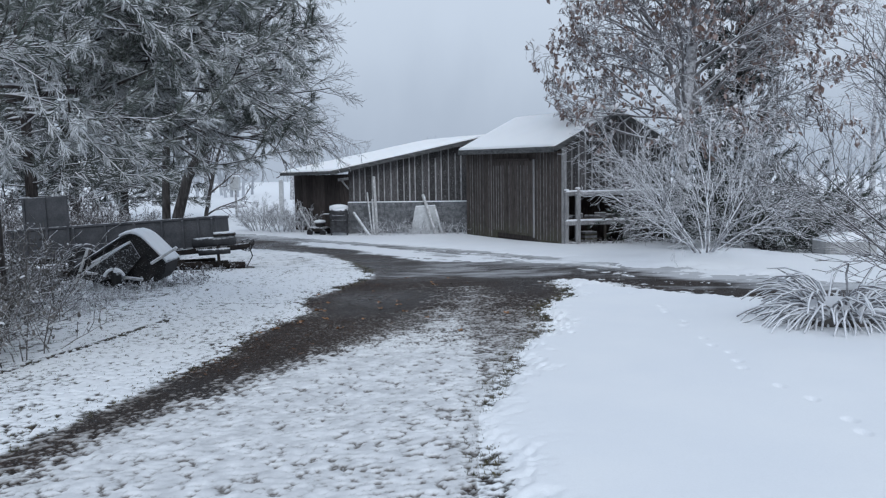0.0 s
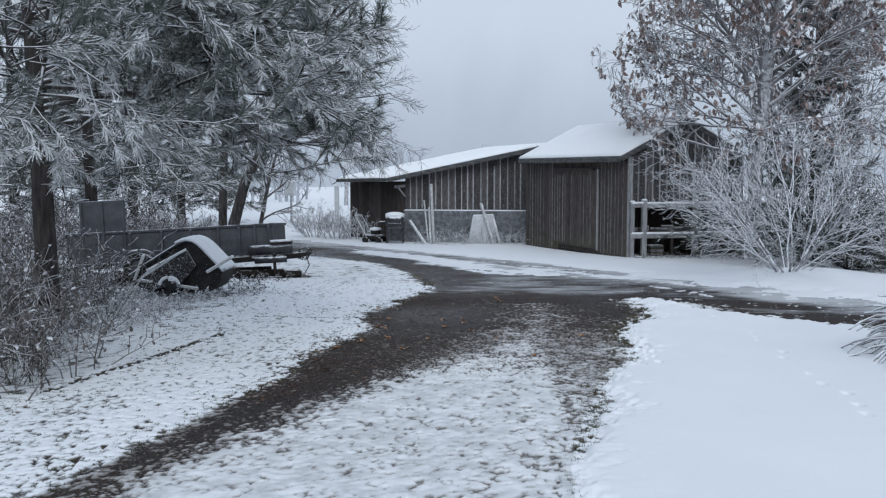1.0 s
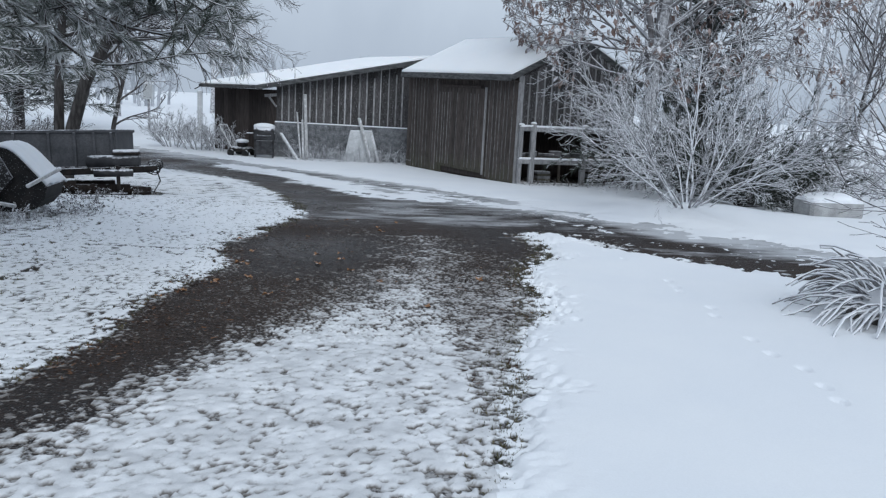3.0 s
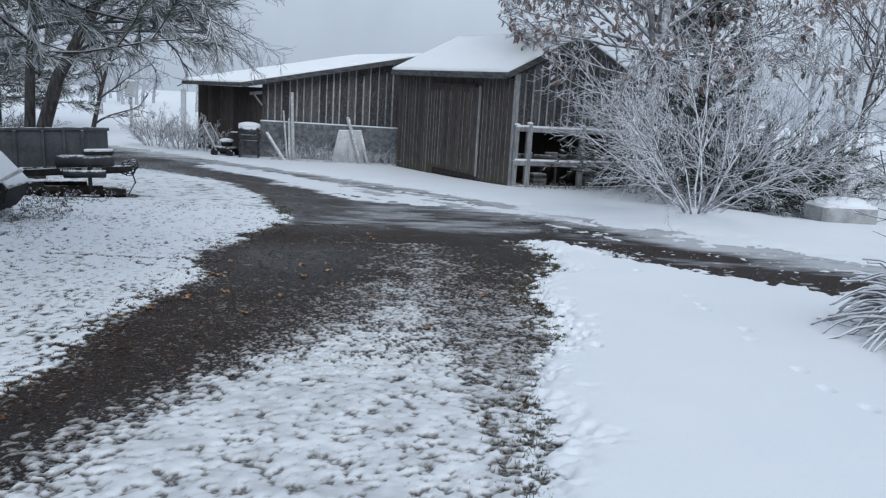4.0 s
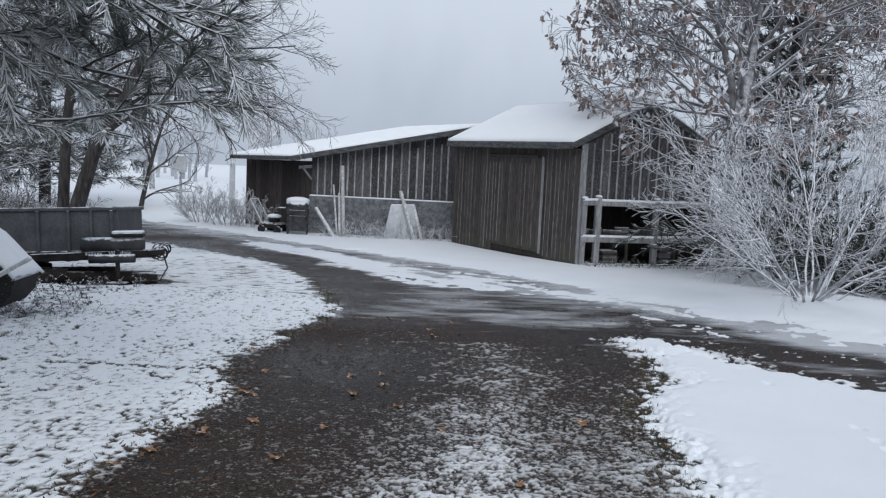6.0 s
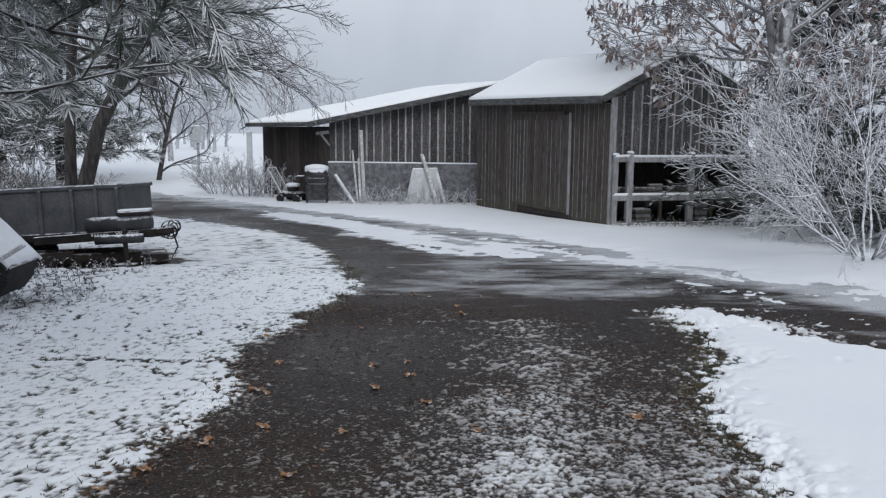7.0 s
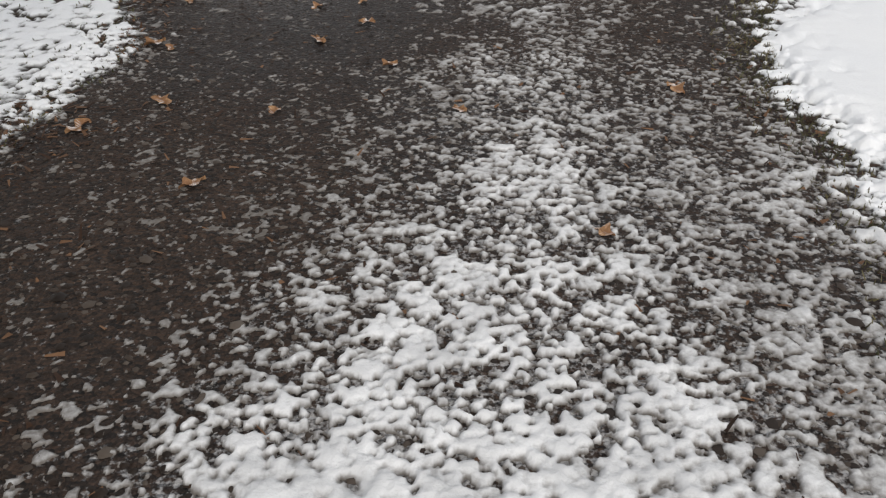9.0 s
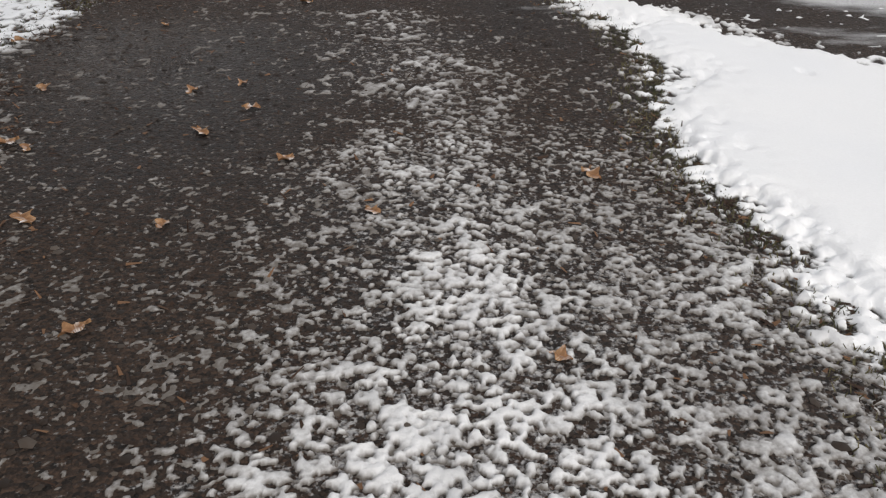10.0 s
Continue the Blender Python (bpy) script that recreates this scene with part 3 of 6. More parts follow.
def snow_depth(x, y):
    """Thickness of the snow, negative where the gravel is bare."""
    left, right, far, mid = (inside(x, y, q) for q in (LEFT_LAWN, RIGHT_LAWN, FAR_SIDE, MIDDLE))
    near = y < 34
    edge = 0.30 * (fbm(x, y, 0.55, 1) - 0.5) + 0.20 * (fbm(x, y, 0.14, 2) - 0.5) + 0.07 * (vnoise(x, y, 0.04, 23) - 0.5)
    lump = fbm(x, y, 0.038, 5, 2)
    lump2 = fbm(x, y, 0.080, 9, 2)
    wide = fbm(x, y, 0.9, 4)
    # lawns: thick on the right, thin with tufts on the left
    dr = right + edge * 1.7
    dl = left + edge * 1.6
    df = far + edge * 1.7
    t_right = 0.058 * np.tanh(np.maximum(dr, -0.2) / 0.13) + 0.026 * (clump_rank(x, y, 0.05) - 0.45) * np.exp(-np.maximum(dr, 0) / 0.16)
    tuft = clump_rank(x, y, 0.027)
    # low tufts turn grey, which also paints the shade between lumps
    t_left = 0.0115 * np.tanh(np.maximum(dl, -0.2) / 0.10) + 0.021 * tuft ** 0.8 - 0.0105 + 0.010 * (wide - 0.5)
    t_left = np.where((tuft < 0.085 + 0.06 * (wide > 0.55)) & (dl > 0), np.minimum(t_left, -0.006), t_left)
    t_far = 0.055 * np.tanh(np.maximum(df, -0.3) / 0.35) + 0.012 * (fbm(x, y, 0.5, 8) - 0.5)
    # drive: popcorn clumps whose cover thins out with the way
    cover, body = drive_cover(x, y)
    group = fbm(x, y, 0.13, 14, 2)
    p = np.clip(cover * (1 + (1.4 - 0.9 * ease(0.55, 0.9, cover)) * (group - 0.5)), 0, 0.95)
    fine = np.clip(np.minimum(np.minimum(x - NEAR[0], NEAR[1] - x), np.minimum(y - NEAR[2], NEAR[3] - y)) / 0.3, 0, 1)
    rank = fine * clump_rank(x, y, 0.021) + (1 - fine) * clump_rank(x, y, 0.030)
    over = (rank - (1 - p)) / 0.45
    t_mid = np.where(over > 0, body * np.sqrt(np.clip(over, 0, 1.6)), 0.05 * np.maximum(over, -1))
    t_mid = np.where(y > 13.2, np.minimum(t_mid, -0.02), t_mid)
    # cross road: long streaks along its ruts
    road = np.full(x.shape, 1e9)
    for (ax, ay), (bx, by) in zip(STREAKS, STREAKS[1:]):
        ex, ey = bx - ax, by - ay
        t = np.clip(((x - ax) * ex + (y - ay) * ey) / (ex * ex + ey * ey), 0, 1)
        road = np.minimum(road, np.hypot(x - ax - t * ex, y - ay - t * ey))
    u, v = turned(x, y, 0.95)
    long_noise = fbm(u * 0.22, v, 0.5, 6)
    t_road = 0.014 * np.tanh((long_noise - 0.20 - 0.50 * road + 0.30 * (lump2 - 0.5) + 0.5 * (fbm(x, y, 0.22, 18) - 0.5)) / 0.22)
    t_mid = np.where(y > 13.5, np.maximum(t_mid, t_road), t_mid)
    t_mid = np.where(dl > 0, -0.02, t_mid)
    # loose clods in the brown grass along the thick right-hand snow
    verge = np.exp(-np.maximum(-dr, 0) / 0.16) * (dr > -0.5)
    clod = (clump_rank(x + 3.1, y, 0.042) - (1 - 0.55 * verge)) / 0.45
    t_clod = np.where(clod > 0, 0.026 * np.sqrt(np.clip(clod, 0, 1.4)), -0.02)
    d = np.maximum(np.maximum(np.maximum(t_right, t_clod), t_left), np.maximum(t_mid, t_far))
    # a bare strip along a shallow rut in the left lawn
    rut = np.abs(x + 3.30 + 0.17 * (10.6 - y) + 0.1 * (fbm(x, y, 0.5, 12) - 0.5)) + 0.25 * np.maximum(np.abs(y - 9.3) - 1.3, 0)
    d = np.where((rut < 0.055) & (lump < 0.60), np.minimum(d, -0.018), d)
    crack = np.abs(y - 11.88 - 0.12 * (fbm(x, y, 0.4, 13) - 0.5)) + 0.3 * np.maximum(np.abs(x + 2.55) - 0.62, 0)
    d = np.where((crack < 0.045) & (lump < 0.56), np.minimum(d, -0.010), d)
    dry = inside(x, y, SHELTER) + 0.5 * (fbm(x, y, 0.4, 21) - 0.5)
    d = np.where(dry > 0, np.minimum(d, -0.03 * np.clip(dry * 5, 0, 1) + 0.03 * (lump - 0.45)), d)
    return d


PRINTS = [(2.45, 11.6), (2.51, 10.41), (2.48, 10.13), (2.45, 9.95), (2.48, 9.32), (2.39, 9.05), (2.37, 8.36), (2.34, 8.01), (2.39, 7.69), (2.33, 7.35), (2.28, 7.1),
          (2.33, 6.51), (2.39, 6.15), (2.40, 5.66), (2.35, 5.41), (1.26, 8.87)]


def snow_top(x, y):
    d = snow_depth(x, y)
    for px, py in PRINTS:
        q = ((x - px) / 0.036) ** 2 + ((y - py) / 0.06) ** 2
        d = d - np.where(q < 4, 0.020 * np.exp(-q * q * q), 0)
    keep = d > -0.006
    return height(x, y) + np.maximum(d, -0.02), keep


def within(r):
    """The same top, sunk a little where a finer sheet lies over it."""
    def top(x, y):
        z, keep = snow_top(x, y)
        over = (x > r[0] + 0.012) & (x < r[1] - 0.012) & (y > r[2] + 0.012) & (y < r[3] - 0.012)
        return z - 0.003 * over, keep
    return top


def shrunk(r, d):
    return r[0] + d, r[1] - d, r[2] + d, r[3] - d


def slush_film(vx, vy):
    """Where wet slush lies on the cross road: along the far bank, in the ruts and in one pale patch; an even wash adds
    painted sky sheen.
    """
    bank = np.exp(-np.abs(inside(vx, vy, FAR_SIDE)) / 1.4) * (0.92 + 0.8 * (fbm(vx, vy, 1.3, 51) - 0.3))
    rut = np.full(vx.shape, 1e9)
    for (ax, ay), (bx_, by_) in zip(STREAKS, STREAKS[1:]):
        ex, ey = bx_ - ax, by_ - ay
        t = np.clip(((vx - ax) * ex + (vy - ay) * ey) / (ex * ex + ey * ey), 0, 1)
        rut = np.minimum(rut, np.hypot(vx - ax - t * ex, vy - ay - t * ey))
    # patch and wash: slush colour that also paints sky mirrored in the wet
    patch = 0.55 * np.exp(-((vx - 0.6 + 0.75 * (vy - 15.2)) / 0.55) ** 2 - ((vy - 15.2) / 1.1) ** 2)
    sheen_wash = 0.58 * ease(13.2, 14.6, vy) * ease(-2.5, 0.5, vx)
    return np.clip(np.maximum(np.maximum(bank, sheen_wash), np.maximum(np.exp(-(rut / 0.75) ** 2), patch)), 0, 1) * (vy < 40)


def thickness(ob):
    """Keeps the depth of the snow over the ground, in centimetres: thin slush lets the gravel show."""
    me = ob.data
    c = np.empty(len(me.vertices) * 3, dtype=np.float32)
    me.vertices.foreach_get("co", c)
    x, y = c[0::3].astype(float), c[1::3].astype(float)
    d = c[2::3] - height(x, y) + 0.02 * np.clip(slush_film(x, y) * 2 - 0.3, 0, 1)
    me.attributes.new("thickness", "FLOAT", "POINT").data.foreach_set("value", (d * 100).astype(np.float32))
    return ob


def two_snows(ob):
    """Fresh snow on the lawns, trodden snow on the drive."""
    thickness(ob)
    me = ob.data
    me.materials.append(LAWN_SNOW)
    c = np.empty(len(me.polygons) * 3, dtype=np.float32)
    me.polygons.foreach_get("center", c)
    x, y = c[0::3].astype(float), c[1::3].astype(float)
    fresh = np.maximum(inside(x, y, RIGHT_LAWN), inside(x, y, LEFT_LAWN)) > -0.10
    me.polygons.foreach_set("material_index", fresh.astype(np.int32))
    return ob


nx, ny = axis_values((NEAR[0], NEAR[1] + 1e-4, 0.0062)), axis_values((NEAR[2], NEAR[3] + 1e-4, 0.0062))
near_snow = two_snows(part("snow_cover", sheet(nx, ny, snow_top), SLUSH, smooth=True))
tagged(near_snow, "lumpy half-melted snow scattered over wet gravel", "snow", kind="stuff")
fx = axis_values((FINE[0], FINE[1] + 1e-4, 0.018))
fy = axis_values((FINE[2], 8.3, 0.018), (8.3, 11.3, 0.022), (11.3, FINE[3] + 1e-4, 0.024))
drive_snow = two_snows(part("snow_cover", sheet(fx, fy, within(NEAR), shrunk(NEAR, 0.04)), SLUSH, smooth=True))
tagged(drive_snow, "lumpy half-melted snow trodden over the gravel drive", "snow", kind="stuff")
EDGE_X, EDGE_Y = ((FINE[0], FINE[0] + 1e-4, 1), (FINE[1], FINE[1] + 1e-4, 1)), ((FINE[2], FINE[2] + 1e-4, 1), (FINE[3], FINE[3] + 1e-4, 1))
wx = axis_values(*FAR_X, (-10, -6, 0.12), (-6, FINE[0], 0.06), (FINE[0], FINE[1], 0.08), (FINE[1], 6, 0.06), (6, 10, 0.12), *EDGE_X)
wy = axis_values(*FAR_Y, (-4, FINE[2], 0.12), (FINE[2], FINE[3], 0.06), (FINE[3], 26, 0.07), (26, 38, 0.14), *EDGE_Y)
field_snow = thickness(part("snow_field", sheet(wx, wy, within(FINE), shrunk(FINE, 0.10)), LAWN_SNOW, smooth=True))
tagged(field_snow, "fresh white snow over lawns, banks and open fields", "snow", kind="structure")

# wet slush lies on the road along the far bank and in its ruts
co = np.empty(len(ground.data.vertices) * 3, dtype=np.float32)
ground.data.vertices.foreach_get("co", co)
vx, vy = co[0::3].astype(float), co[1::3].astype(float)
wet = slush_film(vx, vy)
ground.data.attributes.new("slush", "FLOAT", "POINT").data.foreach_set("value", wet.astype(np.float32))
crumbs = np.where((vy > 3) & (vy < 17) & (np.abs(vx) < 4), np.maximum(drive_cover(vx, vy)[0], 0.14 * np.interp(vy, (9, 14.5), (1, 0.95))), 0.04)
crumbs = np.where(inside(vx, vy, LEFT_LAWN) > 0.03, 0.05, crumbs)
ground.data.attributes.new("crumbs", "FLOAT", "POINT").data.foreach_set("value", crumbs.astype(np.float32))

pool = np.maximum(np.exp(-(((vx + 1.15) / 0.55) ** 2 + ((vy - 12.3) / 0.7) ** 2)), 0.9 * np.exp(-(((vx - 0.6) / 1.1) ** 2 + ((vy - 14.7) / 0.6) ** 2)))
water = np.clip(np.maximum(0.85 * ease(13.0, 15.5, vy) * (0.5 + fbm(vx, vy, 1.1, 57)), pool), 0, 1)
ground.data.attributes.new("water", "FLOAT", "POINT").data.foreach_set("value", water.astype(np.float32))

# distance: woods and hills, the snowfall haze painted into a glowing ring
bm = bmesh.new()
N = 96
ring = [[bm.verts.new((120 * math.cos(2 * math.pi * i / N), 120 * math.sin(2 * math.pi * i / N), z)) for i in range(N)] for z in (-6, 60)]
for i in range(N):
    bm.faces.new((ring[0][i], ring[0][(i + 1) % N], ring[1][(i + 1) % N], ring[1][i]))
backdrop = part("backdrop", bm, haze_material("painted_haze_glow", HAZE, HAZE_TOP, 1, 26))
tagged(backdrop, "glowing backdrop painted as wooded hills fading into snowy haze", "backdrop", kind="structure")


# ---- the brown shed with the open, fenced gable ----
SC, SF, SS = Vector((3.03, 22.106, -0.02)), Vector((-0.459, 0.888, 0)), Vector((0.961, 0.276, 0))
SL, SH, SHALF, SRIDGE = 4.98, 2.53, 1.54, 3.38
DOORTOP = 2.21
UP = Vector((0, 0, 1))
SN = Vector((-0.888, -0.459, 0))  # outward from the front wall
SG = Vector((0.276, -0.961, 0))  # outward from the gable
rng = np.random.RandomState(3)


def plank(a, b, w, t, out, cut=0.0):
    """A board standing from a to b, w wide along its wall and t thick toward out; cut: how much higher its far edge ends."""
    a, b, out = Vector(a), Vector(b), Vector(out)
    along = out.cross(UP) * -1
    h = along * (w / 2)
    return prism([a - h, a + h, b + h + UP * cut / 2, b - h - UP * cut / 2], t, out)


shed = thing("shed", SC, "brown board shed with snowy roof and open fenced gable", "shed")
shed_inv = Matrix.Translation(-SC)


def on(parent_inv, bm):
    bmesh.ops.transform(bm, matrix=parent_inv, verts=bm.verts)
    return bm


# front wall: boards with lighter joints between them, the door set a little proud
front = part("front_wall", on(shed_inv, plank(SC + SF * SL / 2 + UP * 0.02, SC + SF * SL / 2 + UP * (SH - 0.02), SL, 0.02, SN * -1)), DARKWALL, shed)
x = 0.0
while x < SL - 0.05:
    w = min(rng.uniform(0.13, 0.19), SL - x)
    if not 1.22 < x + w / 2 < 3.22:
        c = SC + SF * (x + w / 2)
        low = 0.05 - 0.025 * x + 0.04 * rng.rand()
        part("board", on(shed_inv, plank(c + UP * low, c + UP * (SH - 0.03), w - 0.012, 0.022, SN)), SHED, front)
        if rng.rand() < 0.7:
            e = SC + SF * (x + w) + SN * 0.023
            part("batten", on(shed_inv, plank(e + UP * (low + 0.05), e + UP * (SH - 0.1), rng.uniform(0.012, 0.02), 0.010, SN)), SHEDLINE, front)
    x += w
door = part("door", on(shed_inv, plank(SC + SF * 2.22 + UP * 0.2 + SN * 0.004, SC + SF * 2.22 + UP * DOORTOP + SN * 0.004, 2.0, 0.024, SN)), SHED, shed, "closed plank door of rough brown boards")
x = 1.24
while x < 3.16:
    w = rng.uniform(0.11, 0.17)
    c = SC + SF * (x + w / 2) + SN * 0.030
    part("board", on(shed_inv, plank(c + UP * 0.17, c + UP * (DOORTOP - 0.02), w - 0.010, 0.02, SN)), SHED, door)
    if rng.rand() < 0.75:
        e = SC + SF * (x + w) + SN * 0.05
        part("batten", on(shed_inv, plank(e + UP * 0.24, e + UP * (DOORTOP - 0.14), rng.uniform(0.011, 0.018), 0.008, SN)), SHEDLINE, door)
    x += w
x = 1.22
while x < 3.20:
    w = min(rng.uniform(0.13, 0.19), 3.23 - x)
    c = SC + SF * (x + w / 2)
    part("board", on(shed_inv, plank(c + UP * (DOORTOP + 0.01), c + UP * (SH - 0.03), w - 0.012, 0.022, SN)), SHED, front)
    x += w
e = SC + SF * 1.22 + SN * 0.03
part("door_trim", on(shed_inv, plank(e + UP * 0.14, e + UP * (DOORTOP + 0.02), 0.055, 0.03, SN)), BATTEN, door, "pale grey edge strip")
e = SC + SF * 1.4
part("door_rail", on(shed_inv, beam(e + SN * 0.06 + UP * (DOORTOP + 0.02), e + SF * 1.9 + SN * 0.06 + UP * (DOORTOP + 0.02), 0.03, 0.07)), DARKWALL, shed)
part("sill_log", on(shed_inv, beam(SC + SN * -0.05 + UP * 0.03, SC + SF * SL + SN * -0.05 - UP * 0.10, 0.12, 0.14, 0.02)), LOGS, shed)

# gable: boards hang from the rake to the top of the opening
GLOW = 1.44
gable = part("gable_wall", on(shed_inv, prism([SC + UP * GLOW, SC + SS * 2 * SHALF + UP * GLOW, SC + SS * 2 * SHALF + UP * SH, SC + SS * SHALF + UP * SRIDGE, SC + UP * SH], 0.015, SG * -1)), DARKWALL, shed)
x = 0.09
while x < 2 * SHALF - 0.1:
    w = rng.uniform(0.15, 0.20)
    m = x + w / 2
    top = SH + (SRIDGE - SH) * (1 - abs(m - SHALF) / SHALF) - 0.06
    slope = (SRIDGE - SH) / SHALF * w * (1 if m < SHALF else -1)
    c = SC + SS * m
    low = GLOW - 0.03 - 0.05 * rng.rand()
    part("board", on(shed_inv, plank(c + UP * low, c + UP * top, w - 0.02, 0.02, SG, slope)), BARN, gable)
    e = SC + SS * (x + w) + SG * 0.021
    part("batten", on(shed_inv, plank(e + UP * low, e + UP * (top - 0.02), 0.035, 0.014, SG)), BATTEN, gable)
    x += w
part("corner_post", on(shed_inv, plank(SC + SS * 0.05 + UP * 0.0, SC + SS * 0.05 + UP * (SH + 0.0), 0.13, 0.03, SG)), TRIM, shed, "pale weathered corner board")
for k in (2 * SHALF - 0.06,):
    part("post", on(shed_inv, beam(SC + SS * k - SG * 0.06, SC + SS * k - SG * 0.06 + UP * SH, 0.12, 0.12)), SHED, shed)
part("lintel", on(shed_inv, beam(SC - SG * 0.05 + UP * GLOW, SC + SS * 2 * SHALF - SG * 0.05 + UP * GLOW, 0.08, 0.12)), SHED, shed)
# back walls and floor close the inside
part("back_wall", on(shed_inv, prism([SC + SS * 2 * SHALF + UP * 0, SC + SS * 2 * SHALF + SF * SL, SC + SS * 2 * SHALF + SF * SL + UP * SH, SC + SS * 2 * SHALF + UP * SH], 0.03, SS)), DARKWALL, shed)
part("end_wall", on(shed_inv, prism([SC + SF * SL, SC + SF * SL + SS * 2 * SHALF, SC + SF * SL + SS * 2 * SHALF + UP * SH, SC + SF * SL + SS * SHALF + UP * SRIDGE, SC + SF * SL + UP * SH], 0.03, SF)), DARKWALL, shed)
part("partition", on(shed_inv, prism([SC + SF * 1.7 + UP * 0, SC + SF * 1.7 + SS * 2 * SHALF, SC + SF * 1.7 + SS * 2 * SHALF + UP * 2.2, SC + SF * 1.7 + UP * 2.2], 0.03, SF)), DARKWALL, shed)
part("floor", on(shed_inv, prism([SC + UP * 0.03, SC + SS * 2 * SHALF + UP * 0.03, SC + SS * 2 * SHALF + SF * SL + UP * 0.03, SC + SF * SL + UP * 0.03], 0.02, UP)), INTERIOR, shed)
# roof planes, snow on them, eave board and rake boards
R0, R1 = -0.04, SL + 0.04
eave_f, ridge, eave_b = SN * 0.25 + UP * (SH - 0.08 + 0.06), SS * SHALF + UP * (SRIDGE + 0.05), SS * 2 * SHALF - SN * 0.2 + UP * (SH - 0.02)
for nm, lo in (("roof_front", eave_f), ("roof_back", eave_b)):
    q = [SC + SF * R0 + lo, SC + SF * R1 + lo, SC + SF * R1 + ridge, SC + SF * R0 + ridge]
    part(nm, on(shed_inv, prism(q, 0.03, UP)), EAVE, shed)


def snow_slab(quad, thick, step=0.12, seed=0):
    """A rounded, slightly uneven layer of snow on a sloping quad a, b, c, d."""
    a, b, c, d = (np.array(v) for v in quad)
    nu, nv = max(3, int(np.linalg.norm(b - a) / step)), max(3, int(np.linalg.norm(d - a) / step))
    V, F = [], []
    for j in range(nv + 1):
        for i in range(nu + 1):
            u, v = i / nu, j / nv
            p = (a * (1 - u) + b * u) * (1 - v) + (d * (1 - u) + c * u) * v
            rim = min(i, nu - i, j + 0.4)
            t = thick * (0.55 + 0.45 * min(rim / 1.6, 1)) * (0.85 + 0.5 * (fbm(np.array([p[0]]), np.array([p[1] + seed]), 0.5)[0] - 0.3))
            V.append((p[0], p[1], p[2] + t))
    top = len(V)
    for k in range(top):
        i, j = k % (nu + 1), k // (nu + 1)
        u, v = i / nu, j / nv
        p = (a * (1 - u) + b * u) * (1 - v) + (d * (1 - u) + c * u) * v
        V.append(tuple(p))
    W = nu + 1
    for j in range(nv):
        for i in range(nu):
            k = j * W + i
            F.append((k, k + 1, k + W + 1, k + W))
    for i in range(nu):
        F.append((i, top + i, top + i + 1, i + 1))
        k = nv * W + i
        F.append((k + 1, top + k + 1, top + k, k))
    for j in range(nv):
        k = j * W
        F.append((k + W, top + k + W, top + k, k))
        k = j * W + nu
        F.append((k, top + k, top + k + W, k + W))
    return np.array(V), np.array(F)


def flush(bm_or_vf, inv):
    v, f = bm_or_vf
    return v + np.array(inv.translation), f


for lo, seed in ((eave_f, 0), (eave_b, 5)):
    q = [SC + SF * R0 + lo + UP * 0.034, SC + SF * R1 + lo + UP * 0.034, SC + SF * R1 + ridge + UP * 0.034, SC + SF * R0 + ridge + UP * 0.034]
    part("roof_snow", flush(snow_slab(q, 0.075, 0.1, seed), shed_inv), ROOF_SNOW, shed, "smooth layer of fresh snow", True)
part("eave_board", on(shed_inv, beam(SC + SF * R0 + eave_f + SN * 0.015 - UP * 0.045, SC + SF * R1 + eave_f + SN * 0.015 - UP * 0.045, 0.03, 0.13)), EAVE, shed, "grey weathered eave board")
part("soffit", on(shed_inv, beam(SC + SF * R0 + SN * 0.1 + UP * (SH - 0.13), SC + SF * R1 + SN * 0.1 + UP * (SH - 0.13), 0.2, 0.02)), SHED, shed)
for lo in (eave_f, eave_b):
    a, b = SC + SF * R0 + lo - UP * 0.05, SC + SF * R0 + ridge - UP * 0.05
    part("rake_board", on(shed_inv, beam(a, b, 0.03, 0.11)), EAVE, shed)

# ---- fence across the gable opening ----
FO = SC + SG * 0.06 - SF * 0.03
fence = thing("fence", FO, "pale grey split post-and-rail fence capped with snow", "fence")
finv = Matrix.Translation(-FO)


def post_mesh(h, w=0.13):
    bm = boxed((w, w * 0.9, h), (0, 0, h / 2), (0, 0, 0), 0.014)
    return bm


for k, h in ((0.08, 1.44), (0.39, 1.48), (1.75, 1.46), (3.08, 1.38)):
    p = part("post", post_mesh(h if k > 0.1 else 1.44, 0.125 if k > 0.1 else 0.10), TRIM, fence)
    p.matrix_basis = pose(*(SS * k), 0, 0, 15)
    cap = bmesh.new()
    bmesh.ops.create_icosphere(cap, subdivisions=2, radius=0.07, matrix=pose(0, 0, h) @ Matrix.Diagonal((1, 0.9, 0.4, 1)))
    c = part("snow_cap", cap, SNOW, fence, smooth=True)
    c.matrix_basis = pose(*(SS * k), 0, 0, 15)
for z, hh in ((1.36, 0.11), (0.62, 0.12), (0.07, 0.10)):
    for a, b in ((0.02, 0.39), (0.39, 1.75), (1.75, 3.08), (3.08, 4.3)):
        dz = (rng.rand() - 0.5) * 0.03
        part("rail", beam(SS * a + SG * 0.03 + UP * (z - 0.02), SS * b + SG * 0.03 + UP * (z - 0.02 + dz), 0.05, hh, 0.012), TRIM, fence)
        if z > 0.3:
            part("snow_ridge", beam(SS * (a + 0.03) + SG * 0.03 + UP * (z + hh / 2 - 0.005), SS * (b - 0.03) + SG * 0.03 + UP * (z + hh / 2 - 0.005 + dz), 0.06, 0.035, 0.012), SNOW, fence)

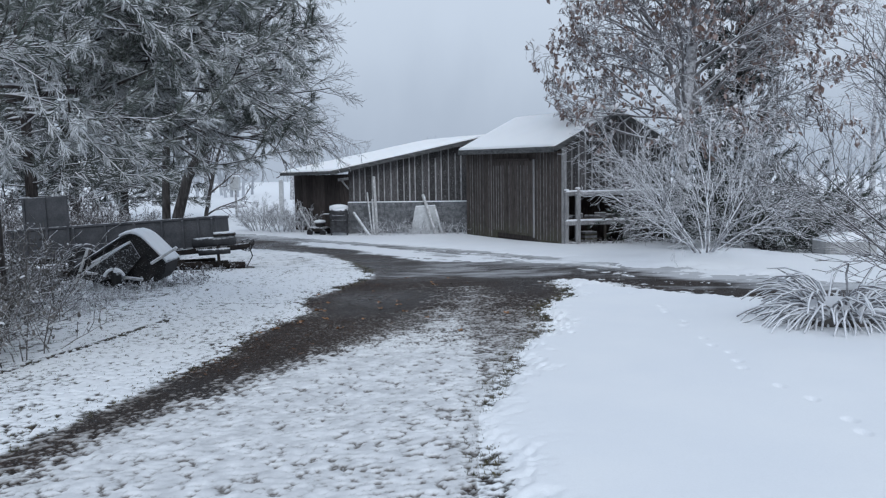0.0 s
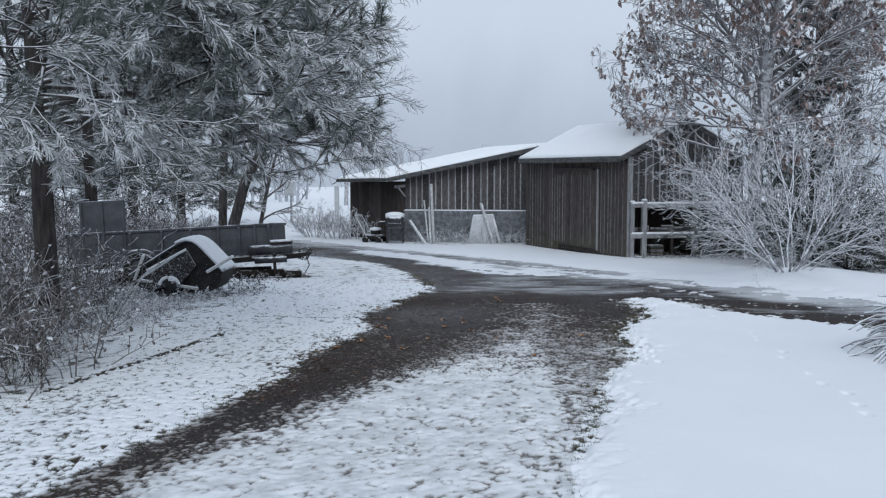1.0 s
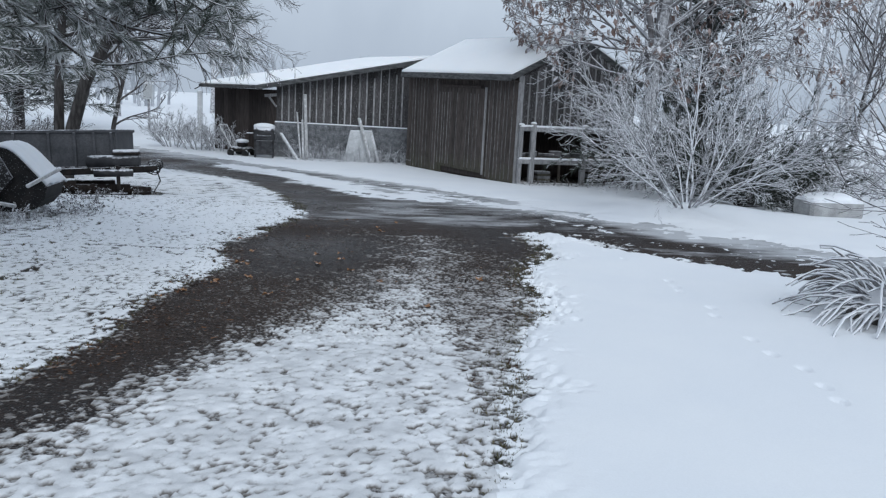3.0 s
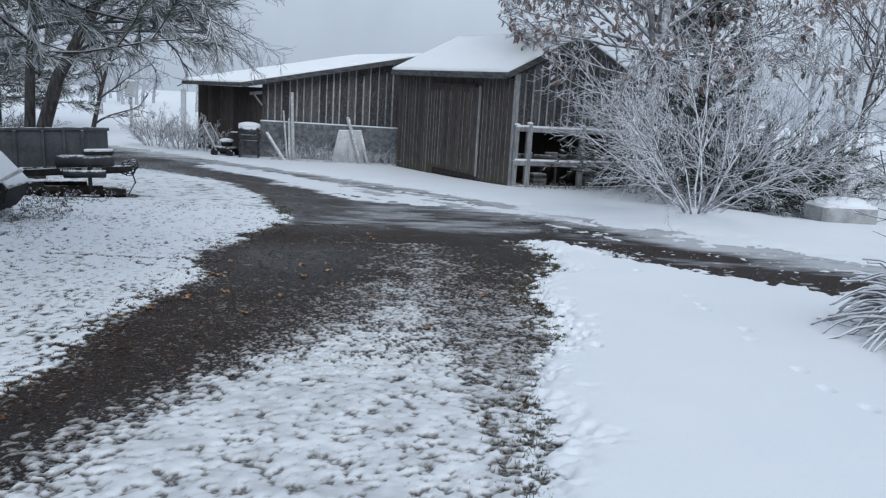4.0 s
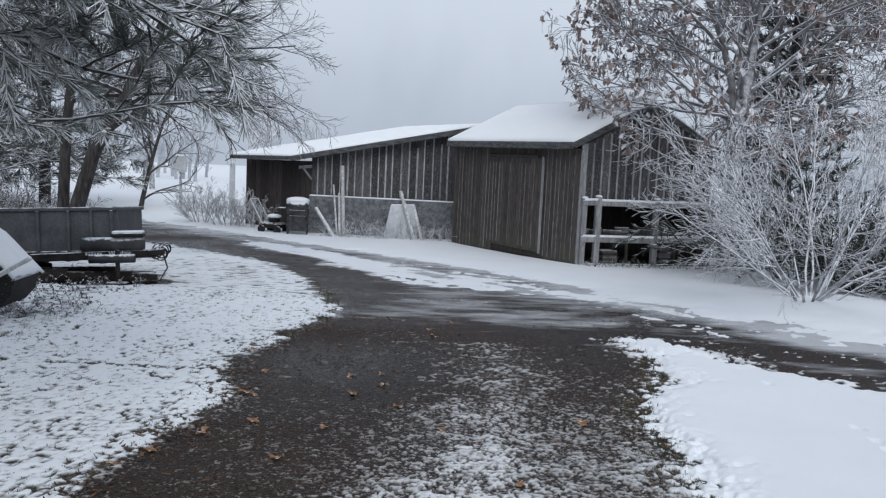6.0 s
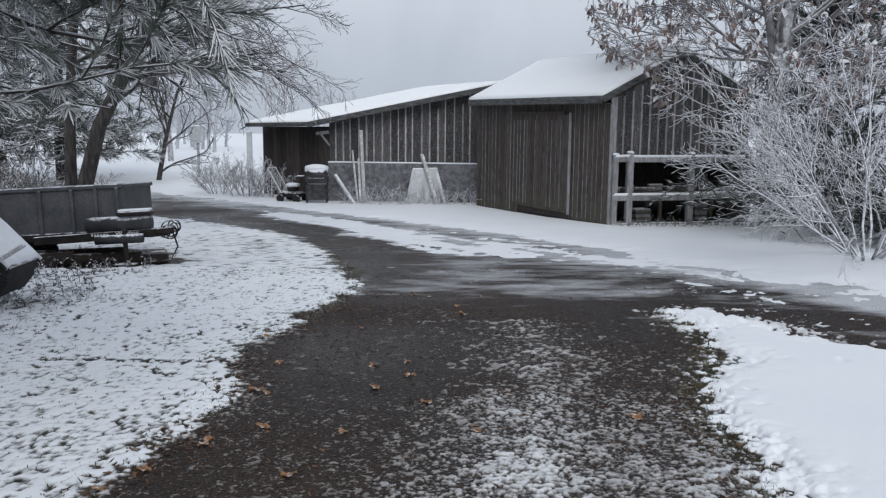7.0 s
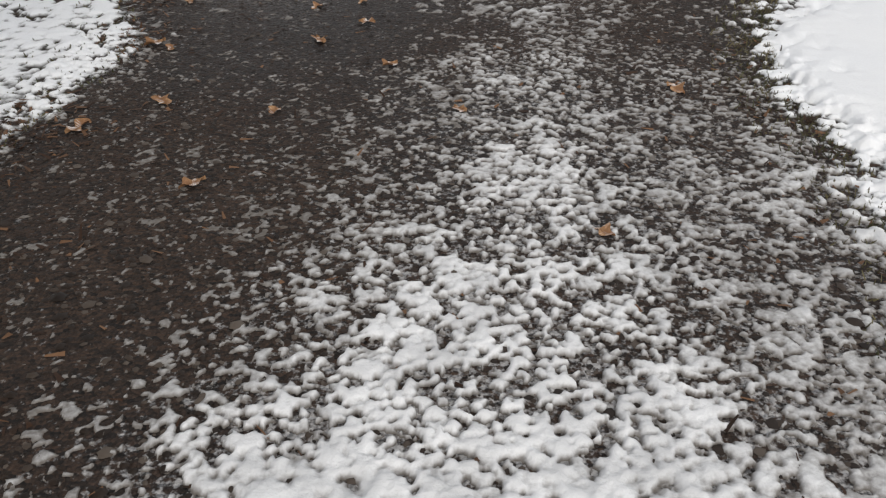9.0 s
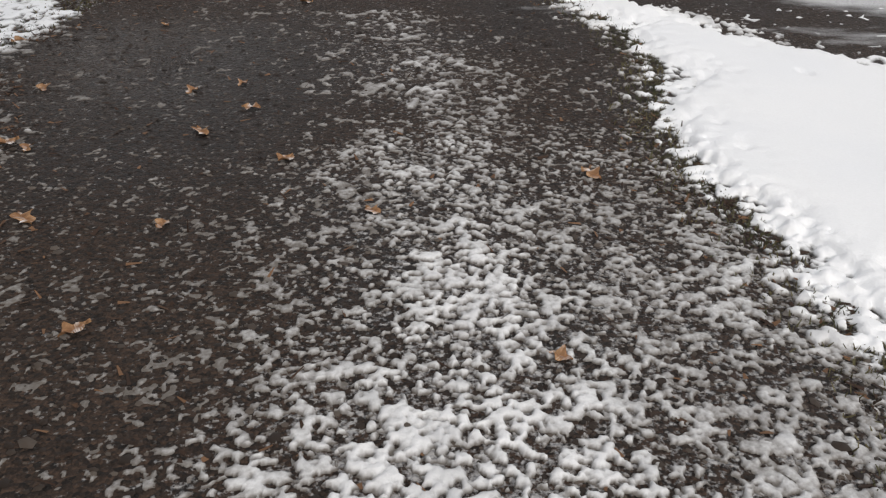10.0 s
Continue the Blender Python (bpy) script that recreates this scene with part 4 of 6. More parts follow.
# clutter on a shelf behind the fence
shelf = thing("shelf", SC + SF * 0.5 + SS * 0.15, "dark plank shelf inside the open shed gable", "shelf")
part("board", beam((0, 0, 0.66), tuple(SS * 2.7 + UP * 0.66), 0.5, 0.04), SHED, shelf)
for k in (0.1, 1.4, 2.6):
    part("leg", beam(tuple(SS * k), tuple(SS * k + UP * 0.66), 0.07, 0.07), SHED, shelf)
for i in range(9):
    k = 0.2 + 0.27 * i
    o = SC + SF * (0.4 + 0.12 * rng.rand()) + SS * (k + 0.1) + UP * 0.685
    off = thing("timber_offcut", o, "snow-dusted grey timber offcut lying on a shelf", "wood", rng.uniform(0, 180), "offcuts on the shelf")
    s = (rng.uniform(0.25, 0.6), rng.uniform(0.06, 0.14), rng.uniform(0.06, 0.2))
    part("block", boxed(s, (0, 0, s[2] / 2), (0, 0, 0), 0.012), CLUTTER, off)
for k, s in ((1.0, (0.35, 0.3, 0.25)), (2.35, (0.3, 0.28, 0.34))):
    o = SC + SS * k + SF * 0.4 + UP * 0.08
    crate = thing("crate", o, "grey wooden crate on the earth floor of the shed", "crate", 20)
    part("body", boxed(s, (0, 0, s[2] / 2), (0, 0, 0), 0.01), CLUTTER, crate)
    for z in (0.25, 0.7):
        part("slat", boxed((s[0] + 0.02, s[1] + 0.02, 0.05), (0, 0, s[2] * z), (0, 0, 0), 0.004), SHED, crate)

# ---- the long barn ----
B0, B1 = Vector((-3.02, 27.75, -0.06)), Vector((1.35, 27.35, -0.06))
B2, B3 = Vector((-5.1, 29.7, -0.06)), Vector((-0.6, 32.5, -0.06))
BD = (B1 - B0).normalized()
BN = Vector((BD.y, -BD.x, 0))
BLEN = (B1 - B0).length
barn = thing("barn", B0, "long weathered board barn with a cement footing wall and snowy roof", "barn")
binv = Matrix.Translation(-B0)


def rake(k):
    return 1.94 + 0.215 * (k + 0.45)


BLOCKTOP = 0.99
footing = part("footing_wall", on(binv, prism([B0 - UP * 0.2, B1 - UP * 0.2, B1 + UP * BLOCKTOP, B0 + UP * BLOCKTOP], 0.22, BN)), BLOCK, barn, "rough grey cement wall with a snowy ledge")
part("ledge_snow", on(binv, beam(B0 + BN * 0.13 + UP * (BLOCKTOP + 0.012), B1 + BN * 0.13 + UP * (BLOCKTOP + 0.012), 0.18, 0.035, 0.012)), SNOW, barn)
wall = part("board_wall", on(binv, prism([B0 + UP * BLOCKTOP, B1 + UP * BLOCKTOP, B1 + UP * (rake(BLEN) - 0.02), B0 + UP * (rake(0) - 0.02)], 0.02, BN * -1)), DARKWALL, barn)
x = 0.0
while x < BLEN - 0.05:
    w = rng.uniform(0.17, 0.24)
    m = min(x + w / 2, BLEN)
    c = B0 + BD * m
    part("board", on(binv, plank(c + UP * (BLOCKTOP + 0.03), c + UP * (rake(m) - 0.05), w - 0.02, 0.022, BN, 0.215 * w)), BARN, wall)
    e = B0 + BD * (x + w) + BN * 0.023
    part("batten", on(binv, plank(e + UP * (BLOCKTOP + 0.035), e + UP * (rake(x + w) - 0.07 - (0.2 if m > 2.6 and rng.rand() < 0.5 else 0)), rng.uniform(0.026, 0.045), 0.018, BN)), PALELINE, wall)
    x += w
# dark side wall running back to the left
LD = (B2 - B0).normalized()
LN = Vector((-LD.y, LD.x, 0))
LLEN = (B2 - B0).length
side = part("side_wall", on(binv, prism([B0 - UP * 0.1 - LN * 0.0, B2 - UP * 0.1, B2 + UP * 1.86, B0 + UP * 1.9], 0.03, LN * -1)), DARKWALL, barn, "dark stained board side wall")
x = 0.02
while x < LLEN - 0.1:
    w = rng.uniform(0.16, 0.22)
    c = B0 + LD * (x + w / 2)
    part("board", on(binv, plank(c - UP * 0.05, c + UP * 1.86, w - 0.012, 0.02, LN)), DARKWALL, side)
    x += w
for a, b in ((B2, B3), (B3, B1)):
    d = (b - a).normalized()
    part("back_wall", on(binv, prism([a - UP * 0.1, b - UP * 0.1, b + UP * 1.86, a + UP * 1.86], 0.03, Vector((-d.y, d.x, 0)))), DARKWALL, barn)
RA, RB = Vector((-3.54, 27.35, 1.90)), Vector((1.60, 26.95, 2.95))
RD = Vector((-5.50, 29.35, 1.85))
RC = RB + (RD - RA) + Vector((0, 0, -0.04))
part("roof", on(binv, prism([RA, RB, RC, RD], 0.05, UP)), EAVE, barn)
part("roof_snow", flush(snow_slab([v + UP * 0.054 for v in (RA, RB, RC, RD)], 0.06, 0.14, 3), binv), ROOF_SNOW, barn, "smooth layer of fresh snow", True)
part("rake_board", on(binv, beam(RA + BN * 0.02 - UP * 0.03, RB + BN * 0.02 - UP * 0.03, 0.03, 0.11)), EAVE, barn)
part("eave_board", on(binv, beam(RA + LN * 0.02 - UP * 0.01, RD + LN * 0.02 - UP * 0.01, 0.03, 0.09)), EAVE, barn)
part("gutter_end", on(binv, beam(RD - UP * 0.03, RD + Vector((-0.12, -0.1, -0.12)), 0.08, 0.03)), STEELDARK, barn)
part("bracket", on(binv, beam(B0 + Vector((-0.32, -0.12, 1.72)), B0 + Vector((0.02, -0.12, 1.76)), 0.05, 0.08)), TRIM, barn)
part("brace", on(binv, beam(B0 + Vector((-0.2, -0.12, 1.7)), B0 + Vector((0.02, -0.12, 1.42)), 0.04, 0.05)), TRIM, barn)

# ---- poles and planks leaning on the barn wall ----
LEAN = "leaning against the cement barn wall"
for nm, lab, a, b, w in (
        ("pole", "tall pale snow-crusted pole " + LEAN, (-2.06, 26.95, 0.0), (-2.18, 27.42, 1.86), 0.085),
        ("stake", "thin pale stake " + LEAN, (-2.22, 26.95, 0.0), (-2.40, 27.42, 1.36), 0.05),
        ("stake", "thin pale stake " + LEAN, (-2.16, 27.0, 0.0), (-2.24, 27.44, 1.15), 0.07),
        ("plank", "short snowy plank tipped sideways against the barn wall", (-2.25, 26.8, 0.02), (-2.84, 27.35, 0.74), 0.09),
        ("plank", "long snowy plank " + LEAN, (-0.22, 26.8, 0.0), (-0.63, 27.3, 1.27), 0.09),
        ("plank", "short snowy plank " + LEAN, (-0.02, 26.85, 0.0), (-0.28, 27.28, 0.92), 0.08)):
    t = thing(nm, (a[0], a[1], ground_z(a[0], a[1])), lab, "wood", 0, "timber leaning on the barn")
    part("wood", beam((0, 0, -0.03), (b[0] - a[0], b[1] - a[1], b[2]), w, w * 0.7, 0.012), PALE, t)
panel = thing("sheet_panel", (-0.6, 26.95, ground_z(-0.6, 26.95)), "pale painted sheet panel propped on the barn wall", "panel")
part("sheet", prism([(-0.44, 0.0, 0.02), (0.46, 0.0, 0.02), (0.36, 0.32, 0.92), (-0.27, 0.32, 0.90)], 0.025, (0, -1, 0.3)), SHEET, panel)
part("snow_edge", beam((0.35, 0.31, 0.925), (-0.26, 0.31, 0.905), 0.05, 0.03, 0.01), SNOW, panel)

# ---- covered kettle-box grill beside the barn ----
grill = thing("barbecue_grill", (-3.27, 27.1, ground_z(-3.27, 27.1) + 0.02), "black barbecue grill with a thick cap of snow", "grill", 4)
grill.scale = (1.12, 1.12, 1.05)
part("firebox", boxed((0.52, 0.36, 0.22), (0, 0, 0.60), (0, 0, 0), 0.03), IRON, grill)
bm = bmesh.new()
bmesh.ops.create_cone(bm, cap_ends=True, segments=20, radius1=0.19, radius2=0.19, depth=0.5, matrix=pose(0, 0, 0.72, 0, 90, 0))
part("lid", bm, IRON, grill, "rounded black lid", True)
bm = bmesh.new()
bmesh.ops.create_icosphere(bm, subdivisions=3, radius=1, matrix=pose(0, 0, 0.86) @ Matrix.Diagonal((0.27, 0.18, 0.09, 1)))
part("snow_cap", bm, SNOW, grill, smooth=True)
for sx in (-0.22, 0.22):
    for sy in (-0.13, 0.13):
        part("leg", rod((sx, sy, 0), (sx, sy, 0.5), 0.02), IRON, grill)
part("front_panel", boxed((0.40, 0.02, 0.38), (0, -0.15, 0.3), (0, 0, 0), 0.005), IRON, grill)
part("handle", rod((-0.16, -0.24, 0.62), (0.16, -0.24, 0.62), 0.014), STEEL, grill, "steel handle")
for sx in (-0.16, 0.16):
    part("handle_bracket", rod((sx, -0.24, 0.62), (sx, -0.17, 0.64), 0.01), STEEL, grill)
part("side_shelf", boxed((0.16, 0.30, 0.03), (-0.36, 0, 0.66), (0, 0, 0), 0.006), IRON, grill)

mower = thing("push_mower", (-4.05, 27.55, ground_z(-4.05, 27.55) + 0.02), "old snow-covered push mower with a tubular handle", "mower", -20)
part("deck", boxed((0.55, 0.42, 0.14), (0.1, 0, 0.2), (0, 0, 0), 0.04), STEELDARK, mower)
part("engine", boxed((0.26, 0.24, 0.16), (0.12, 0, 0.35), (0, 0, 0), 0.04), STEELDARK, mower)
bm = bmesh.new()
bmesh.ops.create_icosphere(bm, subdivisions=2, radius=1, matrix=pose(0.12, 0, 0.44) @ Matrix.Diagonal((0.2, 0.17, 0.06, 1)))
part("snow_cap", bm, SNOW, mower, smooth=True)
for sx in (-0.12, 0.34):
    for sy in (-0.24, 0.24):
        part("wheel", rod((sx, sy - 0.025, 0.1), (sx, sy + 0.025, 0.1), 0.1, None, 14), RUBBER, mower)
for sy in (-0.2, 0.2):
    part("handle_tube", rod((-0.12, sy, 0.25), (-0.5, sy, 0.86), 0.016), PALE, mower)
part("handle_bar", rod((-0.5, -0.2, 0.86), (-0.5, 0.2, 0.86), 0.018), PALE, mower)

# ---- the grey utility trailer, its front end propped a little high on the jack ----
TO = Vector((-4.12, 16.11, 0.296))
trailer = thing("utility_trailer", TO, "grey steel utility trailer with snow along its rails", "trailer")
trailer.matrix_basis = pose(*TO, 3.4, 2.9, 185.7) @ Matrix.Diagonal((0.92, 0.92, 0.92, 1))
# local: x along the box away from the tongue, y toward the drive, z up
TLEN, TW, ZB, ZT = 3.9, 1.6, 0.42, 1.0
part("deck", boxed((TLEN, TW, 0.05), (TLEN / 2, -TW / 2, ZB), (0, 0, 0), 0.01), STEELDARK, trailer)
for y in (0.0, -TW):
    sp = part("side_panel", boxed((TLEN, 0.03, ZT - ZB), (TLEN / 2, y, (ZT + ZB) / 2), (0, 0, 0), 0.004), STEEL, trailer)
    for k in (0.05, 0.32, 0.62, 1.02, 1.55, 2.1, 2.7, 3.3, 3.85):
        part("stiffener", boxed((0.045, 0.05, ZT - ZB), (k, y + (0.03 if y == 0 else -0.03), (ZT + ZB) / 2), (0, 0, 0), 0.006), STEEL, sp)
    part("top_rail", boxed((TLEN + 0.08, 0.09, 0.055), (TLEN / 2, y, ZT + 0.02), (0, 0, 0), 0.01), STEEL, trailer)
    part("bottom_rail", boxed((TLEN, 0.09, 0.11), (TLEN / 2, y, ZB - 0.03), (0, 0, 0), 0.01), STEELDARK, trailer)
part("front_panel", boxed((0.03, TW, ZT - ZB), (0, -TW / 2, (ZT + ZB) / 2), (0, 0, 0), 0.004), STEEL, trailer)
part("front_rail", boxed((0.09, TW, 0.055), (0, -TW / 2, ZT + 0.02), (0, 0, 0), 0.01), STEEL, trailer)
gate = part("tailgate", boxed((0.85, 0.035, 1.05), (3.20, 0.0, ZB + 0.70), (0, 0, 0), 0.006), STEEL, trailer, "raised grey steel gate panel")
for k in (2.80, 3.20, 3.60):
    part("stiffener", boxed((0.045, 0.06, 1.05), (k, 0.02, ZB + 0.70), (0, 0, 0), 0.006), STEEL, gate)
part("rear_panel", boxed((0.03, TW, ZT - ZB), (TLEN, -TW / 2, (ZT + ZB) / 2), (0, 0, 0), 0.004), STEEL, trailer)
for k in (1.75, 2.5):
    for y in (0.16, -TW - 0.16):
        wh = part("wheel", rod((k, y - 0.09, 0.30), (k, y + 0.09, 0.30), 0.30, None, 22), RUBBER, trailer)
        part("rim", rod((k, y - 0.10, 0.30), (k, y + 0.10, 0.30), 0.16, None, 16), STEEL, wh)
        arc = np.array([(k + 0.36 * math.cos(q), y, 0.30 + 0.36 * math.sin(q)) for q in np.linspace(0.15, 2.99, 12)])
        part("fender", tubes([(arc, np.full(12, 0.035))]), STEEL, wh)
part("tongue", beam((1.1, 0.12, 0.36), (-0.55, 0.2, 0.40), 0.08, 0.11), STEELDARK, trailer)
part("tongue", beam((0.9, -1.2, 0.36), (-0.55, 0.18, 0.40), 0.08, 0.11), STEELDARK, trailer)
part("coupler", beam((-0.45, 0.2, 0.41), (-0.68, 0.2, 0.42), 0.11, 0.10, 0.02), STEELDARK, trailer)
part("jack", rod((-0.07, 0.27, 0.0), (-0.07, 0.27, 0.46), 0.03), STEELDARK, trailer)
part("jack_foot", boxed((0.24, 0.2, 0.035), (-0.07, 0.27, 0.0), (0, -2.9, 0), 0.008), STEELDARK, trailer)
part("name_strip", boxed((0.34, 0.006, 0.06), (-0.10, 0.265, 0.41), (0, 0, 3), 0.001), STEELDARK, trailer)
for i in range(6):
    part("lettering_bar", boxed((0.022, 0.006, 0.030), (0.34 - 0.038 * i, 0.246 + 0.002 * i, 0.400 + (0.006 if i % 4 == 0 else 0)), (0, 0, 3), 0.001), BARS, trailer)


def lettering(text, size, m):
    """Words cut from thin sheet in the built-in font."""
    cu = bpy.data.curves.new("lettering", "FONT")
    cu.body, cu.size, cu.extrude, cu.align_x = text, size, 0.002, "CENTER"
    ob = bpy.data.objects.new("lettering", cu)
    me = bpy.data.meshes.new_from_object(ob)
    bm = bmesh.new()
    bm.from_mesh(me)
    bmesh.ops.transform(bm, matrix=m, verts=bm.verts)
    bpy.data.objects.remove(ob)
    bpy.data.meshes.remove(me)
    bpy.data.curves.remove(cu)
    return bm


part("lettering", lettering("Welding", 0.085, pose(-0.10, 0.273, 0.385, 90, 0, 183)), BARS, trailer, "white painted word on the dark tongue")
part("tank", rod((0.42, 0.14, 0.53), (-0.40, 0.18, 0.53), 0.10, None, 18), TANK, trailer, "dark steel cylinder dusted with snow", True)
part("tank", rod((0.30, 0.26, 0.34), (-0.30, 0.28, 0.34), 0.06, None, 14), TANK, trailer, "small dark pipe under the tongue", True)
part("tool_tray", boxed((0.42, 0.24, 0.06), (-0.2, 0.17, 0.66), (0, 0, 4), 0.012), STEELDARK, trailer)
part("tray_snow", boxed((0.40, 0.22, 0.03), (-0.2, 0.17, 0.703), (0, 0, 4), 0.012), SNOW, trailer)
cr = np.random.RandomState(5)
for i in range(6):
    a = np.linspace(0, 2 * np.pi, 16)
    r = cr.uniform(0.05, 0.11)
    ring_ = np.stack([-0.62 + r * np.cos(a) + cr.uniform(-.10, .08), 0.22 + 0.3 * r * np.sin(a), 0.44 + r * np.sin(a) + cr.uniform(-.08, .05)], -1)
    part("cable_loop", tubes([(ring_, np.full(16, 0.009))]), RUBBER, trailer)
part("safety_chain", tubes([(np.array([[-0.66, 0.2, 0.40], [-0.72, 0.24, 0.2], [-0.62, 0.28, 0.03], [-0.3, 0.32, 0.02]]), np.full(4, 0.011))]), STEELDARK, trailer)

# logs and beams lying under and before the trailer
for a, b, r in (((-3.94, 16.12), (-5.88, 15.64), 0.085), ((-4.22, 16.3), (-6.25, 15.88), 0.104), ((-3.65, 16.21), (-4.51, 16.02), 0.071), ((-4.65, 15.83), (-6.06, 15.31), 0.095), ((-4.74, 15.55), (-5.69, 15.17), 0.076), ((-5.02, 16.26), (-6.82, 15.79), 0.113)):
    za = ground_z(*a)
    lg = thing("log", (a[0], a[1], za), "dark wet log lying beside the trailer", "log", 0, "logs beside the trailer")
    part("wood", rod((0, 0, r * 0.9), (b[0] - a[0], b[1] - a[1], r * 0.9 + ground_z(*b) - za), r, r * 0.85, 12), LOGS, lg, smooth=True)

# ---- tipped wheelbarrow lying against the weeds ----
barrow = thing("wheelbarrow", (-4.59, 13.44, 0.40), "tipped-over steel wheelbarrow with a snowy tray", "wheelbarrow", 0)
barrow.scale = (0.93, 0.93, 0.93)
arch = [(-0.95, 0.28), (-0.72, 0.44), (-0.48, 0.59), (-0.30, 0.70), (-0.17, 0.78), (-0.08, 0.82), (0.0, 0.835), (0.08, 0.815), (0.15, 0.77), (0.22, 0.70), (0.30, 0.61), (0.38, 0.52), (0.46, 0.43), (0.52, 0.36)]
foot = [(0.48, 0.20), (0.38, 0.08), (0.20, 0.0), (-0.5, 0.0), (-0.82, 0.12)]
# solid dark front also stands in for the shaded hollow under the tray
part("tray", prism([Vector((x, -0.20, z)) for x, z in arch + foot], 0.46, (0.1, 1, 0.05)), TRAY, barrow)
part("tray_lip", tubes([(np.array([(x, -0.225, z + 0.01) for x, z in arch]), np.full(len(arch), 0.024))]), IRON, barrow)
# a thick quilt of snow over the rounded back, furrowed along the ribs of the tray
ribs = np.linspace(-0.25, 0.30, 23)
quilt = []
for m, (x, z) in enumerate(arch[4:]):
    t = m / (len(arch) - 5)
    for y in ribs:
        furrow = 0.028 * abs(math.sin((y + 0.25) / 0.55 * 3 * math.pi)) ** 0.6
        quilt.append((x + 0.1 * y + 0.03 * t, y, z + 0.012 + furrow - 0.35 * max(0.0, y - 0.1) ** 2 + 0.006 * math.sin(9 * y + 5 * t)))
W = len(ribs)
F = [(m * W + j, m * W + j + 1, (m + 1) * W + j + 1, (m + 1) * W + j) for m in range(len(arch) - 5) for j in range(W - 1)]
quilt = part("tray_snow", (np.array(quilt), np.array(F)), SNOW, barrow, smooth=True)
thick = quilt.modifiers.new("thickness", "SOLIDIFY")
thick.thickness = 0.03
# the floor of the tray leans back and has caught a crust of flakes
pan = [Vector(q) for q in ((-0.66, -0.235, 0.37), (-0.03, -0.225, 0.70), (0.12, -0.26, 0.46), (-0.09, -0.34, 0.19), (-0.51, -0.36, 0.10), (-0.87, -0.34, 0.16))]
part("tray_floor", prism(pan, 0.03, (0, 1, 0)), CRUST, barrow, "flake-crusted black steel floor")
part("tray_edge", tubes([(np.array([tuple(q + Vector((0, -0.01, 0.01))) for q in pan[:2]]), np.full(2, 0.022))]), SNOW, barrow)
part("handle", beam((0.30, -0.30, 0.36), (0.74, -0.32, 0.62), 0.045, 0.05, 0.015), PALE, barrow)
part("handle", beam((-0.1, 0.25, 0.2), (0.5, 0.3, 0.35), 0.045, 0.05, 0.015), PALE, barrow)
whl = part("wheel", rod((-0.30, -0.36, 0.12), (-0.22, -0.30, 0.12), 0.16, None, 18), RUBBER, barrow)
part("wheel_snow", tubes([(np.array([(-0.27 + 0.16 * math.cos(a), -0.35, 0.13 + 0.16 * math.sin(a)) for a in np.linspace(0.3, 2.9, 10)]), np.full(10, 0.028))]), SNOW, whl, smooth=True)
part("leg", beam((0.15, -0.25, 0.10), (-0.75, -0.33, 0.24), 0.04, 0.05, 0.012), PALE, barrow)
part("leg", beam((-0.92, -0.28, 0.05), (-0.72, -0.2, 0.62), 0.05, 0.05, 0.012), PALE, barrow)

# small tyre leaning behind the wheelbarrow
tyre = thing("tyre", (-5.20, 13.95, ground_z(-5.20, 13.95)), "worn black tyre capped with snow behind the wheelbarrow", "tyre", 8)
ring = np.linspace(0, 2 * math.pi, 25)
part("tread", tubes([(np.stack([0.215 * np.cos(ring), 0 * ring, 0.285 + 0.215 * np.sin(ring)], -1), np.full(25, 0.072))]), RUBBER, tyre, smooth=True)
part("hub", rod((0, -0.03, 0.285), (0, 0.03, 0.285), 0.15, None, 18), STEELDARK, tyre)
cap = np.linspace(0.35, 2.8, 14)
part("snow_cap", tubes([(np.stack([0.262 * np.cos(cap), 0 * cap - 0.01, 0.290 + 0.262 * np.sin(cap)], -1), 0.045 * np.sin((cap - 0.35) / 2.45 * math.pi) ** 0.5 + 0.004)]), SNOW, tyre, smooth=True)

# ---- planter and leaning post by the right-hand bank ----
planter = thing("planter", (7.65, 16.75, ground_z(7.65, 16.75) + 0.02), "low pale cement planter capped with snow and dead stalks", "planter", 4)
bm = boxed((1.0, 0.6, 0.34), (0, 0, 0.17), (0, 0, 0), 0.05)
part("trough", bm, STONE, planter)
bm = bmesh.new()
bmesh.ops.create_icosphere(bm, subdivisions=3, radius=1, matrix=pose(0, 0, 0.33) @ Matrix.Diagonal((0.5, 0.31, 0.12, 1)))
part("snow_cap", bm, SNOW, planter, smooth=True)


# ---- trees, bushes and weeds ----
def needle_quads(pos, way, side, length, width):
    length, width = np.broadcast_to(length, len(pos))[:, None], np.broadcast_to(width, len(pos))[:, None]
    tip = pos + way * length
    V = np.stack([pos - side * width / 2, pos + side * width / 2, tip + side * width * 0.2, tip - side * width * 0.2], 1).reshape(-1, 3)
    return V, np.arange(len(pos) * 4).reshape(-1, 4)


def unit(a):
    return a / (np.linalg.norm(a, axis=-1, keepdims=True) + 1e-9)


def sprays(rng, spots, ways, per, length, width, open_angle=0.75, sag=0.0):
    """Bursts of needles at the spots, splayed round the ways."""
    n = len(spots)
    pos = np.repeat(spots, per, 0)
    d = np.repeat(unit(ways), per, 0)
    pos = pos - d * rng.uniform(0, 0.10, (n * per, 1)) * length / 0.12
    r = rng.normal(0, 1, (n * per, 3))
    r = unit(r - (r * d).sum(1, keepdims=True) * d)
    a = rng.uniform(0.25, open_angle, (n * per, 1))
    way = unit(d * np.cos(a) + r * np.sin(a) + np.array([0, 0, -sag]))
    side = unit(np.cross(way, rng.normal(0, 1, (n * per, 3))))
    return needle_quads(pos, way, side, length * rng.uniform(0.7, 1.15, n * per), width)


